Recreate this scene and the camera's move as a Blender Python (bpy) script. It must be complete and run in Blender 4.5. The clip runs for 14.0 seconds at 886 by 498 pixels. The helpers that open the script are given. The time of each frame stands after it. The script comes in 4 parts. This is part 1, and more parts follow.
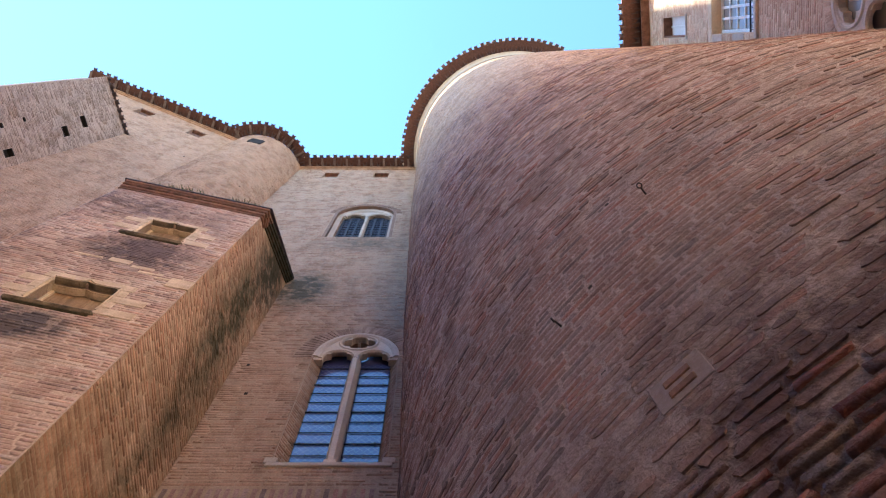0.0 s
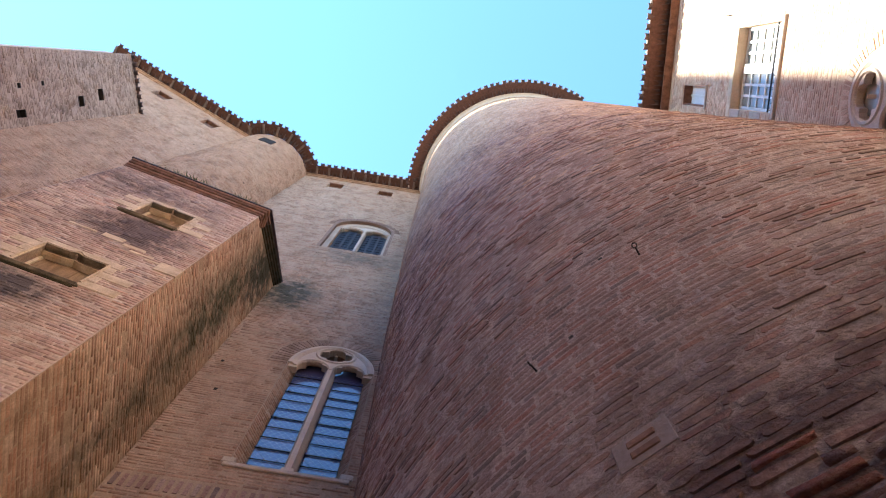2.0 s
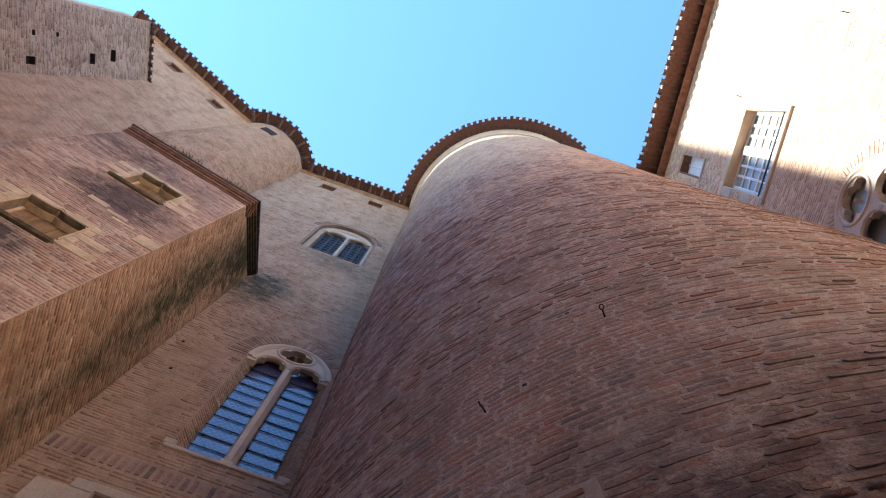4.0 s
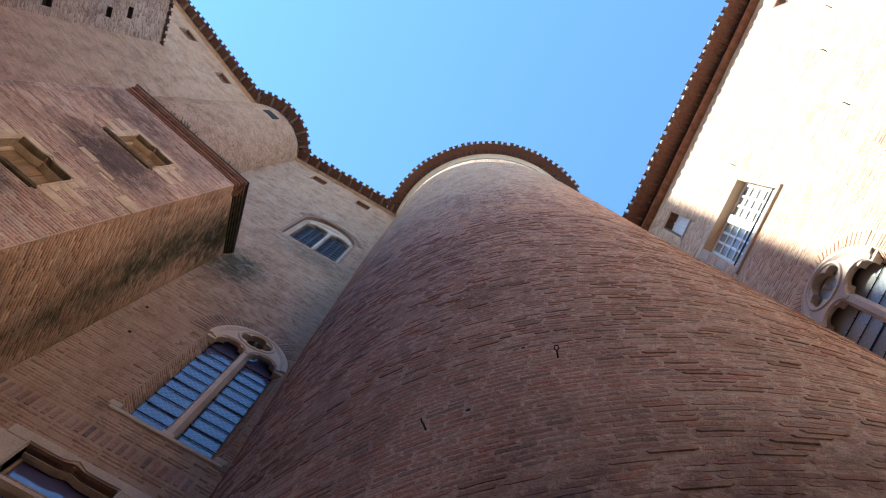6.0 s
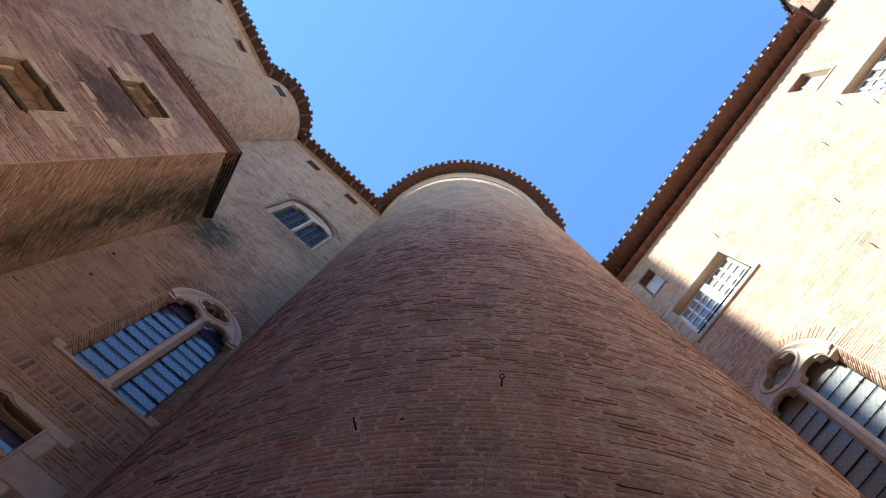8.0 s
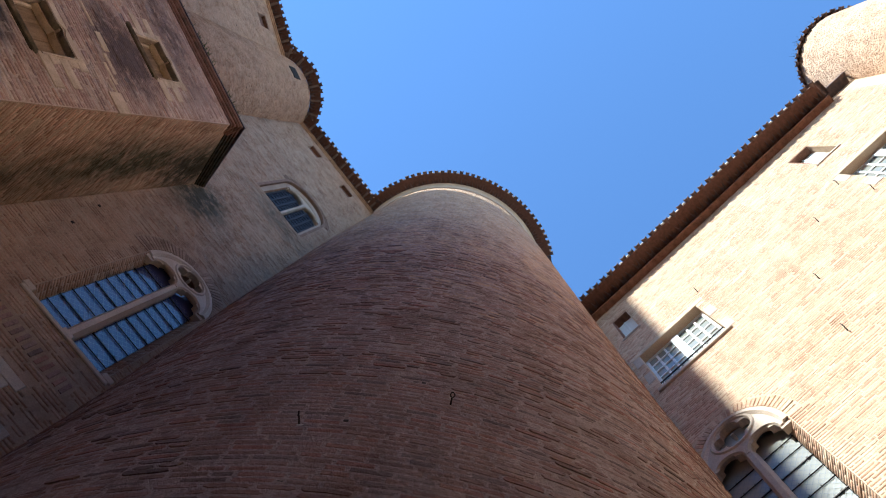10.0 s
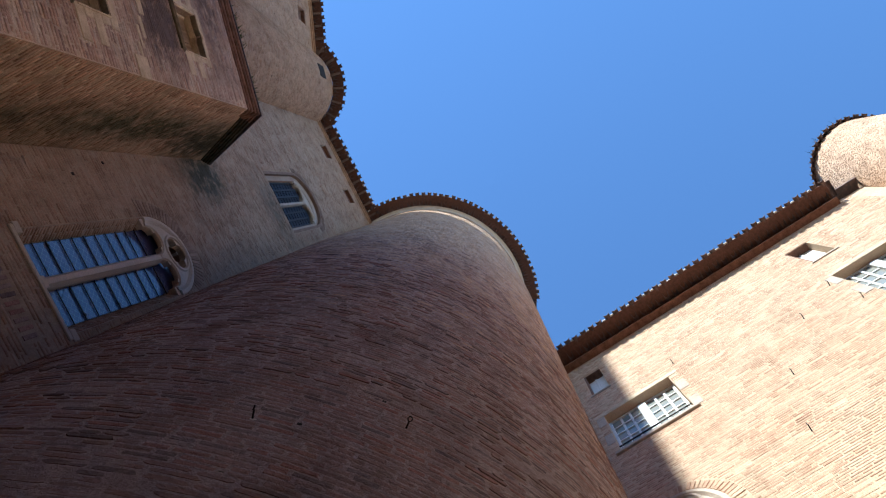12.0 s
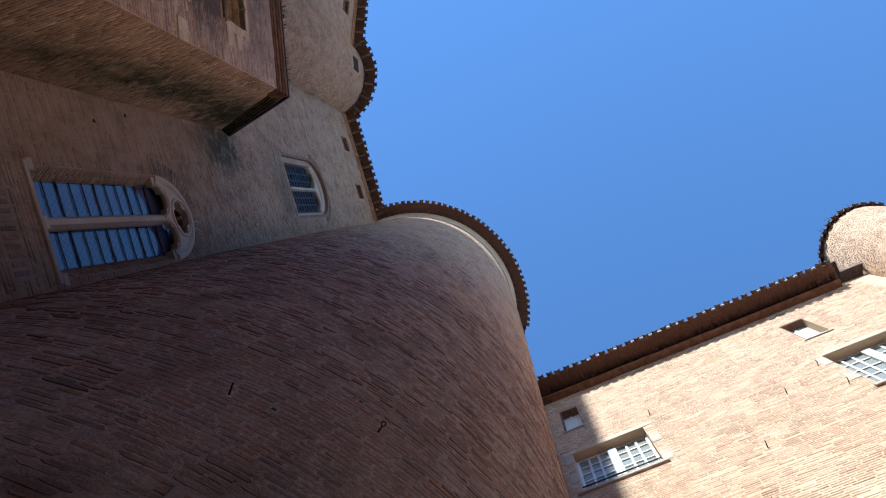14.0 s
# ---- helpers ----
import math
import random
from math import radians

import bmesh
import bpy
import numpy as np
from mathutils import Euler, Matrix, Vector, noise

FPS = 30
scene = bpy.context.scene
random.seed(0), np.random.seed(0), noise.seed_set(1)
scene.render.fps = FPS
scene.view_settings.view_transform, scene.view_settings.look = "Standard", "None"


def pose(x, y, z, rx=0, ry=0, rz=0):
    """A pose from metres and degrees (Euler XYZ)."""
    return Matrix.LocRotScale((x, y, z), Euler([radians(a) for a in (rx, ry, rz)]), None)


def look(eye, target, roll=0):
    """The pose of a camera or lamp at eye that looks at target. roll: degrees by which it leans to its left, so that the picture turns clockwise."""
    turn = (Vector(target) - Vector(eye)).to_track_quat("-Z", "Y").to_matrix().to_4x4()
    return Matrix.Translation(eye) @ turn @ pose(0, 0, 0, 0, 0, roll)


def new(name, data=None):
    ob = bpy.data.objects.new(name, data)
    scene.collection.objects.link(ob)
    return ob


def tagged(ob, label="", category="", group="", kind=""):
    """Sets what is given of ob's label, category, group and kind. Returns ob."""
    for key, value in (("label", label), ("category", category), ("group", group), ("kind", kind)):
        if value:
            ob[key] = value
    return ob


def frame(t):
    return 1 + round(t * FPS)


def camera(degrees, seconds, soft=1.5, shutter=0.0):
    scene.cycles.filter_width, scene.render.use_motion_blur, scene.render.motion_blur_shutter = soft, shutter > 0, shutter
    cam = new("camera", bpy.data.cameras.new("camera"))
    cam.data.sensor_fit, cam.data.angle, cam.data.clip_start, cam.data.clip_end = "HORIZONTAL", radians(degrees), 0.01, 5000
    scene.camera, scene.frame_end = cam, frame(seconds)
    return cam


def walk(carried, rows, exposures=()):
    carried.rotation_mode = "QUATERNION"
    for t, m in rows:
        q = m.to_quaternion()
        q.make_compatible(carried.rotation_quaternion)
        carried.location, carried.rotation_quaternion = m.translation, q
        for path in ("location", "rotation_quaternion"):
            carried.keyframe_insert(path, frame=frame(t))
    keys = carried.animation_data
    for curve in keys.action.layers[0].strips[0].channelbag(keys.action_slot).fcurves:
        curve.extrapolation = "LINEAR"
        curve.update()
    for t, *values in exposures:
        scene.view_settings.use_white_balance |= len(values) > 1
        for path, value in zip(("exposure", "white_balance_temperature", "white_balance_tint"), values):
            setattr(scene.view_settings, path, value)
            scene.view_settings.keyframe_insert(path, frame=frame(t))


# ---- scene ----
from mathutils.geometry import delaunay_2d_cdt

# ---- camera and walk ----
cam = camera(58.5, 14.0, soft=1.15)
PATH = [
    (0.0, 0.0000, 0.0000, 1.6000, 165.598, 0.709, -0.355),
    (0.5, 0.0045, 0.0043, 1.5868, 166.245, 0.145, -2.407),
    (1.0, 0.0057, 0.0020, 1.5754, 166.707, -0.434, -4.931),
    (1.5, 0.0060, -0.0063, 1.5649, 167.235, -0.876, -7.060),
    (2.0, 0.0092, -0.0198, 1.5536, 167.618, -0.940, -9.246),
    (2.5, 0.0127, -0.0379, 1.5404, 167.962, -1.059, -12.127),
    (3.0, 0.0146, -0.0616, 1.5218, 168.426, -1.532, -14.800),
    (5.5, 0.0394, -0.1876, 1.3399, 170.418, -1.854, -27.245),
    (6.0, 0.0522, -0.2010, 1.3287, 170.637, -2.114, -29.976),
    (6.5, 0.0691, -0.2065, 1.3253, 170.835, -2.387, -32.745),
    (7.0, 0.0895, -0.2101, 1.3232, 171.086, -2.600, -36.056),
    (7.5, 0.1080, -0.2194, 1.3199, 171.449, -2.651, -39.215),
    (8.0, 0.1173, -0.2430, 1.3129, 171.987, -2.498, -41.988),
    (10.5, 0.1461, -0.3776, 1.2446, 173.354, -3.040, -54.423),
    (11.0, 0.1465, -0.3901, 1.2414, 173.964, -3.173, -57.060),
    (11.5, 0.1445, -0.3931, 1.2416, 174.656, -3.357, -59.825),
    (12.0, 0.1422, -0.3899, 1.2422, 175.333, -3.510, -63.143),
    (12.5, 0.1405, -0.3832, 1.2420, 175.915, -3.930, -65.888),
    (13.0, 0.1379, -0.3757, 1.2413, 176.087, -4.263, -68.489),
    (13.5, 0.1298, -0.3703, 1.2412, 176.342, -4.092, -71.190),
    (14.0, 0.1201, -0.3657, 1.2411, 176.821, -4.237, -73.407),
]
EXPOSURES = [(0.0, 2.66, 5420, 4), (1.5, 2.61, 5420, 4), (3.0, 2.43, 5390, 3), (5.5, 2.04, 5310, 2), (8.0, 1.67, 5310, 2), (10.5, 1.25, 5150, 2), (12.0, 1.08, 5080, 2), (14.0, 0.98, 5000, 2)]
walk(cam, [(t, pose(x, y, z, rx, ry, rz)) for t, x, y, z, rx, ry, rz in PATH], EXPOSURES)

# ---- light: western sun, clear sky ----
SUN_AZ, SUN_EL = 173.7, 44.0
world = bpy.data.worlds.new("sky")
scene.world = world
world.use_nodes = True
wn = world.node_tree
sky = wn.nodes.new("ShaderNodeTexSky")
sky.sky_type = "NISHITA"
sky.sun_disc = False
sky.ozone_density = 3.2
sky.dust_density = 0.0
sky.sun_elevation = radians(SUN_EL)
sky.sun_rotation = radians(90 - SUN_AZ)
wn.links.new(sky.outputs[0], wn.nodes["Background"].inputs[0])
wn.nodes["Background"].inputs[1].default_value = 0.115
sun_dir = Vector((math.cos(radians(SUN_AZ)) * math.cos(radians(SUN_EL)), math.sin(radians(SUN_AZ)) * math.cos(radians(SUN_EL)), math.sin(radians(SUN_EL))))
sun = new("sun", bpy.data.lights.new("sun", "SUN"))
sun.data.energy, sun.data.angle, sun.data.color = 5.0, radians(0.5), (1.0, 0.87, 0.68)
sun.matrix_world = look(sun_dir * 80, (0, 0, 0))


# ---- materials ----
def node_mat(name, rough=0.9, spec=0.3):
    m = bpy.data.materials.new(name)
    m.use_nodes = True
    b = m.node_tree.nodes["Principled BSDF"]
    b.inputs["Roughness"].default_value = rough
    b.inputs["Specular IOR Level"].default_value = spec
    return m, m.node_tree, b


def noise_tex(nt, scale, detail=4.0, rough=0.6, stretch=None):
    tc = nt.nodes.new("ShaderNodeNewGeometry")
    n = nt.nodes.new("ShaderNodeTexNoise")
    n.inputs["Scale"].default_value, n.inputs["Detail"].default_value, n.inputs["Roughness"].default_value = scale, detail, rough
    if stretch:
        mp = nt.nodes.new("ShaderNodeMapping")
        mp.inputs["Scale"].default_value = stretch
        nt.links.new(tc.outputs["Position"], mp.inputs[0])
        nt.links.new(mp.outputs[0], n.inputs["Vector"])
    else:
        nt.links.new(tc.outputs["Position"], n.inputs["Vector"])
    return n.outputs["Fac"]


def ramp(nt, fac, stops, interp="LINEAR"):
    r = nt.nodes.new("ShaderNodeValToRGB")
    r.color_ramp.interpolation = interp
    el = r.color_ramp.elements
    while len(el) < len(stops):
        el.new(0.5)
    for e, (p, c) in zip(el, stops):
        e.position, e.color = p, (*c, 1) if len(c) == 3 else c
    nt.links.new(fac, r.inputs[0])
    return r.outputs[0]


def mixed(nt, fac, a, b, mode="MIX"):
    n = nt.nodes.new("ShaderNodeMix")
    n.data_type, n.blend_type = "RGBA", mode
    for sock, val in ((n.inputs["Factor"], fac), (n.inputs[6], a), (n.inputs[7], b)):
        if hasattr(val, "links"):
            nt.links.new(val, sock)
        elif isinstance(val, tuple):
            sock.default_value = (*val, 1)
        else:
            sock.default_value = val
    return n.outputs[2]


def math_node(nt, op, a, b=0.0, clamp=False):
    n = nt.nodes.new("ShaderNodeMath")
    n.operation, n.use_clamp = op, clamp
    for i, v in enumerate((a, b)):
        if hasattr(v, "links"):
            nt.links.new(v, n.inputs[i])
        else:
            n.inputs[i].default_value = v
    return n.outputs[0]


def bump(nt, b, height, strength, dist):
    n = nt.nodes.new("ShaderNodeBump")
    n.inputs["Strength"].default_value, n.inputs["Distance"].default_value = strength, dist
    nt.links.new(height, n.inputs["Height"])
    nt.links.new(n.outputs[0], b.inputs["Normal"])


def brick_mat(name, tones, wash, wash_amount, stain=None, grain=30.0, smear=0.0, rough=(0.6, 0.012), spots=()):
    """Fired brick: a tone for each brick, lime wash in patches, grime, grain."""
    m, nt, b = node_mat(name, 0.92, 0.2)
    g = nt.nodes.new("ShaderNodeNewGeometry")
    oi = nt.nodes.new("ShaderNodeObjectInfo")
    r = math_node(nt, "FRACT", math_node(nt, "ADD", g.outputs["Random Per Island"], oi.outputs["Random"]))
    k = len(tones)
    col = ramp(nt, r, [(i / k, c) for i, c in enumerate(tones)], "CONSTANT")
    patch = ramp(nt, noise_tex(nt, 0.9, 6, 0.65), [(0.42, (0, 0, 0)), (0.62, (1, 1, 1))])
    fine = ramp(nt, noise_tex(nt, 9.0, 5, 0.7), [(0.35, (0.25, 0.25, 0.25)), (0.7, (1, 1, 1))])
    fac = math_node(nt, "MULTIPLY", math_node(nt, "MULTIPLY", patch, fine), wash_amount)
    col = mixed(nt, fac, col, wash)
    if smear:
        sm = ramp(nt, noise_tex(nt, 5.5, 8, 0.72), [(0.44, (0, 0, 0)), (0.56, (1, 1, 1))])
        col = mixed(nt, math_node(nt, "MULTIPLY", sm, smear), col, wash)
        pits = ramp(nt, noise_tex(nt, 14.0, 4, 0.6), [(0.60, (0, 0, 0)), (0.70, (1, 1, 1))])
        col = mixed(nt, math_node(nt, "MULTIPLY", pits, 0.55), col, tuple(0.35 * c for c in wash))
    grime = ramp(nt, noise_tex(nt, 2.2, 6, 0.7, (1, 1, 0.45)), [(0.45, (1, 1, 1)), (0.75, (0.55, 0.5, 0.47))])
    col = mixed(nt, 1.0, col, grime, "MULTIPLY")
    if stain:
        s = ramp(nt, noise_tex(nt, stain[1], 6, 0.65, stain[2]), [(0.46, (0, 0, 0)), (0.62, (1, 1, 1))])
        col = mixed(nt, math_node(nt, "MULTIPLY", s, stain[3]), col, stain[0])
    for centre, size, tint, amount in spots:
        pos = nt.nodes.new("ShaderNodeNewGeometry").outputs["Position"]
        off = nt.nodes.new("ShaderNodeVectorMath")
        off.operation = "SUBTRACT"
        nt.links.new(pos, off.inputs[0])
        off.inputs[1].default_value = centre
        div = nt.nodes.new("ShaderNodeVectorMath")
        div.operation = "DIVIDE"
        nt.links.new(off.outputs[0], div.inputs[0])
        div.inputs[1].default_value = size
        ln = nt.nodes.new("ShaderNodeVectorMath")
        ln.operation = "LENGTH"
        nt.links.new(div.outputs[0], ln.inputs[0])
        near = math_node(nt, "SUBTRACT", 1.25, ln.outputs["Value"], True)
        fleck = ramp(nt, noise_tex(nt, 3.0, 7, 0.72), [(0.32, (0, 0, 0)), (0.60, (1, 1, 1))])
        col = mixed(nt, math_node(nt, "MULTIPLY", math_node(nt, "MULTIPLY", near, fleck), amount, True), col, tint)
    col = mixed(nt, 1.0, col, ramp(nt, noise_tex(nt, grain, 4, 0.7), [(0.3, (0.72, 0.7, 0.68)), (0.7, (1.12, 1.1, 1.08))]), "MULTIPLY")
    nt.links.new(col, b.inputs["Base Color"])
    coarse = math_node(nt, "ADD", noise_tex(nt, 55.0, 5, 0.7), math_node(nt, "MULTIPLY", noise_tex(nt, 11.0, 6, 0.7), 3.0 if smear else 0.8))
    bump(nt, b, coarse, *rough)
    return m


def plain_mat(name, a, c, scale, rough=0.85, spec=0.3, relief=0.4, metal=0.0, fine=40.0, stretch=None):
    m, nt, b = node_mat(name, rough, spec)
    b.inputs["Metallic"].default_value = metal
    big = ramp(nt, noise_tex(nt, scale, 6, 0.65, stretch), [(0.35, a), (0.68, c)])
    col = mixed(nt, 1.0, big, ramp(nt, noise_tex(nt, fine, 4, 0.7), [(0.3, (0.8, 0.79, 0.78)), (0.7, (1.1, 1.1, 1.1))]), "MULTIPLY")
    nt.links.new(col, b.inputs["Base Color"])
    bump(nt, b, noise_tex(nt, fine, 5, 0.7), relief, 0.01)
    return m


ROSE = [(0.395, 0.245, 0.207), (0.426, 0.282, 0.242), (0.353, 0.214, 0.182), (0.436, 0.235, 0.187), (0.301, 0.193, 0.166), (0.208, 0.151, 0.141), (0.436, 0.324, 0.282), (0.412, 0.202, 0.163), (0.384, 0.266, 0.232), (0.416, 0.277, 0.237), (0.364, 0.229, 0.196), (0.291, 0.224, 0.216)]
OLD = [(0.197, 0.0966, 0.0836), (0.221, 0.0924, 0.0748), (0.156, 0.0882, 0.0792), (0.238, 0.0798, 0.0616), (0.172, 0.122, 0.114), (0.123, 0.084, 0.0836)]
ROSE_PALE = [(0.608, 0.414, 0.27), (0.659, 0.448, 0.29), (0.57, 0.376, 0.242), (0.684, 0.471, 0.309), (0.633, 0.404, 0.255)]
PALE = [(0.445, 0.287, 0.2), (0.488, 0.328, 0.234), (0.403, 0.251, 0.172), (0.509, 0.352, 0.258), (0.456, 0.277, 0.191), (0.36, 0.227, 0.158)]
OCHRE = [(0.577, 0.352, 0.234), (0.665, 0.432, 0.296), (0.477, 0.282, 0.192), (0.603, 0.345, 0.228), (0.702, 0.495, 0.352), (0.427, 0.258, 0.179)]
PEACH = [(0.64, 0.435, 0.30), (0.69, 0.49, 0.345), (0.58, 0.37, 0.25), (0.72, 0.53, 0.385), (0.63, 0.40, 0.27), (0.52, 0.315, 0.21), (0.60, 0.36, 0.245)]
# the spot paints shade on the lower right of the tower
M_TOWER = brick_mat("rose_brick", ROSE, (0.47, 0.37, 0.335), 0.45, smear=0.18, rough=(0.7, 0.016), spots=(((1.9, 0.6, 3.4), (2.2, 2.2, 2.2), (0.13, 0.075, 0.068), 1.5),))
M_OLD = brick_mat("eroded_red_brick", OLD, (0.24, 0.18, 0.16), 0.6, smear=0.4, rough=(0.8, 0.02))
# upper tower: the stronger, warmer light aloft is put into these tones
M_TOWER_HIGH = brick_mat("skylit_rose_brick", ROSE_PALE, (0.54, 0.415, 0.32), 0.6)
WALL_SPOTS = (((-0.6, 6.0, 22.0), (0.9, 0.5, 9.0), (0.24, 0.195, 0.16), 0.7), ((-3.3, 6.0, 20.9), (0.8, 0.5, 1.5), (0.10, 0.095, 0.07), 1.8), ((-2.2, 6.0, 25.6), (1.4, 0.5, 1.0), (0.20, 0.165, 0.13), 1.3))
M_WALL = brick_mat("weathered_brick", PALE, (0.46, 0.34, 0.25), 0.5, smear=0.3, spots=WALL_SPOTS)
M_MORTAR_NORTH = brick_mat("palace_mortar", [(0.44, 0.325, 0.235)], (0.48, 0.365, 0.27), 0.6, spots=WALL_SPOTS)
M_WEST = brick_mat("ruddy_weathered_brick", [(0.51, 0.318, 0.209), (0.56, 0.359, 0.241), (0.46, 0.276, 0.176), (0.52, 0.309, 0.197)], (0.55, 0.391, 0.271), 0.5, smear=0.4)
M_PIER = brick_mat("brown_weathered_brick", [(0.40, 0.285, 0.215), (0.35, 0.245, 0.185), (0.46, 0.335, 0.26), (0.30, 0.205, 0.155)], (0.48, 0.37, 0.295), 0.4)
FRONT_SPOTS = (((-4.95, 3.42, 14.75), (0.95, 0.8, 1.0), (0.17, 0.125, 0.115), 2.0), ((-5.35, 3.35, 11.1), (0.8, 0.8, 0.55), (0.13, 0.105, 0.095), 2.2), ((-5.9, 3.2, 17.7), (1.9, 1.0, 1.0), (0.22, 0.16, 0.14), 1.2))
SIDE_SPOTS = (((-3.8, 5.0, 16.0), (1.0, 0.7, 4.2), (0.095, 0.09, 0.05), 1.25), ((-3.8, 5.2, 19.8), (1.0, 0.9, 2.0), (0.07, 0.065, 0.04), 1.8), ((-3.8, 5.3, 11.5), (1.0, 0.35, 3.0), (0.11, 0.09, 0.055), 1.1))
M_BOX = brick_mat("turret_brick", [(0.60, 0.40, 0.32), (0.66, 0.47, 0.38), (0.52, 0.335, 0.275), (0.63, 0.405, 0.31), (0.74, 0.61, 0.52), (0.56, 0.375, 0.31), (0.40, 0.27, 0.235)], (0.70, 0.56, 0.47), 0.5, ((0.22, 0.165, 0.14), 0.55, (1, 1, 0.6), 0.3), smear=0.25, spots=FRONT_SPOTS)
M_MORTAR_BOX = brick_mat("turret_mortar", [(0.62, 0.48, 0.385)], (0.68, 0.55, 0.45), 0.6, spots=FRONT_SPOTS)
M_MORTAR_SIDE = brick_mat("mossy_mortar", [(0.57, 0.42, 0.29)], (0.56, 0.42, 0.29), 0.5, ((0.12, 0.105, 0.06), 0.33, (1, 1, 0.5), 0.5), spots=SIDE_SPOTS)
M_SIDE = brick_mat("mossy_brick", OCHRE, (0.56, 0.40, 0.26), 0.4, ((0.10, 0.095, 0.05), 0.33, (1, 1, 0.5), 0.5), spots=SIDE_SPOTS)
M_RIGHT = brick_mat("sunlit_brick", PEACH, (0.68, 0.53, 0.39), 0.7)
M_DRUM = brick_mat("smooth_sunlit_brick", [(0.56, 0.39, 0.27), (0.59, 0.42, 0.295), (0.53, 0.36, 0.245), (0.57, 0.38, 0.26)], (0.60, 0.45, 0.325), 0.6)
# same shade spot, put into the mortar colour
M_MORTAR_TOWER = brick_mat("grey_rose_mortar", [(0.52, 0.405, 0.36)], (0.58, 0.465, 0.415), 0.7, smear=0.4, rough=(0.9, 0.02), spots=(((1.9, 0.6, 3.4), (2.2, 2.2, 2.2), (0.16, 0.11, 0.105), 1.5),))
# lighter mortar to match, with the light aloft in its colour
M_MORTAR_HIGH = brick_mat("skylit_mortar", [(0.57, 0.435, 0.335)], (0.60, 0.47, 0.37), 0.6)
M_MORTAR_EAST = plain_mat("peach_mortar", (0.60, 0.44, 0.30), (0.70, 0.54, 0.385), 1.5, 0.95, 0.1, 0.5)
M_MORTAR = plain_mat("lime_mortar", (0.41, 0.325, 0.26), (0.50, 0.40, 0.32), 1.5, 0.95, 0.1, 0.8)
M_STONE = plain_mat("pale_limestone", (0.44, 0.36, 0.29), (0.60, 0.51, 0.42), 1.7, 0.85, 0.25, 0.5)
M_STONE_WARM = plain_mat("warm_dressed_limestone", (0.54, 0.44, 0.355), (0.68, 0.575, 0.475), 1.7, 0.85, 0.25, 0.4)
M_STONE_PALE = plain_mat("limewashed_stone", (0.60, 0.54, 0.46), (0.72, 0.66, 0.58), 1.7, 0.85, 0.25, 0.3)
M_GOLD = plain_mat("golden_sandstone", (0.52, 0.40, 0.27), (0.78, 0.64, 0.47), 3.5, 0.88, 0.2, 0.6)
M_WHITE = plain_mat("white_paint", (0.76, 0.76, 0.74), (0.84, 0.84, 0.82), 3.0, 0.55, 0.4, 0.1)
M_LEAD = plain_mat("grey_lead", (0.10, 0.12, 0.16), (0.16, 0.18, 0.22), 9.0, 0.5, 0.5, 0.2)
M_WOOD = plain_mat("dark_roof_timber", (0.10, 0.05, 0.037), (0.17, 0.086, 0.063), 3.0, 0.8, 0.3, 0.5, stretch=(3, 3, 0.6))
M_TILE = plain_mat("clay_roof_tile", (0.085, 0.07, 0.072), (0.19, 0.125, 0.11), 6.0, 0.85, 0.2, 0.5)
M_TERRA = plain_mat("terracotta_moulding", (0.17, 0.09, 0.062), (0.33, 0.175, 0.12), 5.0, 0.85, 0.2, 0.6)
# mossy cornice courses; inside the small openings its dark tone paints shade
M_TERRA_DARK = plain_mat("mossy_shaded_terracotta", (0.10, 0.06, 0.04), (0.27, 0.135, 0.09), 6.0, 0.9, 0.2, 0.7)
M_CEMENT = plain_mat("grey_repair_mortar", (0.30, 0.235, 0.215), (0.40, 0.32, 0.295), 4.0, 0.95, 0.1, 0.8)
M_MOSS = plain_mat("mossy_blackened_terracotta", (0.035, 0.038, 0.022), (0.12, 0.085, 0.055), 5.0, 0.92, 0.15, 0.8)
M_REVEAL = plain_mat("brown_rubbed_brick", (0.20, 0.125, 0.09), (0.32, 0.21, 0.155), 4.0, 0.9, 0.2, 0.6)
M_BOARD = plain_mat("weathered_brown_board", (0.22, 0.145, 0.085), (0.40, 0.28, 0.17), 3.0, 0.85, 0.2, 0.5, stretch=(4, 4, 0.5))
M_RAFTER = plain_mat("weathered_rafter", (0.17, 0.125, 0.105), (0.27, 0.205, 0.175), 5.0, 0.85, 0.2, 0.4)
M_SILL = plain_mat("stained_sill_stone", (0.10, 0.085, 0.065), (0.34, 0.27, 0.19), 4.0, 0.9, 0.2, 0.7)
M_IRON = plain_mat("wrought_iron", (0.02, 0.018, 0.017), (0.05, 0.04, 0.035), 12.0, 0.6, 0.5, 0.3, 0.6)
# near-black colour that stands in for the dark of rooms and holes
M_DARK = plain_mat("painted_dark", (0.03, 0.025, 0.022), (0.05, 0.04, 0.035), 2.0, 0.95, 0.1, 0.2)
M_PAVE = plain_mat("courtyard_gravel", (0.20, 0.175, 0.145), (0.30, 0.265, 0.22), 2.0, 0.95, 0.1, 0.8)
M_PLANT = plain_mat("wild_grass", (0.05, 0.075, 0.025), (0.09, 0.12, 0.04), 9.0, 0.8, 0.2, 0.3)


def glass_mat(name, tint, ior, spec=0.5, rough=0.08):
    m, nt, b = node_mat(name, rough, spec)
    b.inputs["Base Color"].default_value = (*tint, 1)
    b.inputs["IOR"].default_value = ior
    bump(nt, b, noise_tex(nt, 7.0, 3, 0.5), 0.25, 0.01)
    return m


M_GLASS_DARK = glass_mat("dark_window_glass", (0.04, 0.042, 0.06), 1.1, 0.05, 0.45)
M_GLASS = glass_mat("leaded_glass", (0.075, 0.08, 0.18), 1.95)
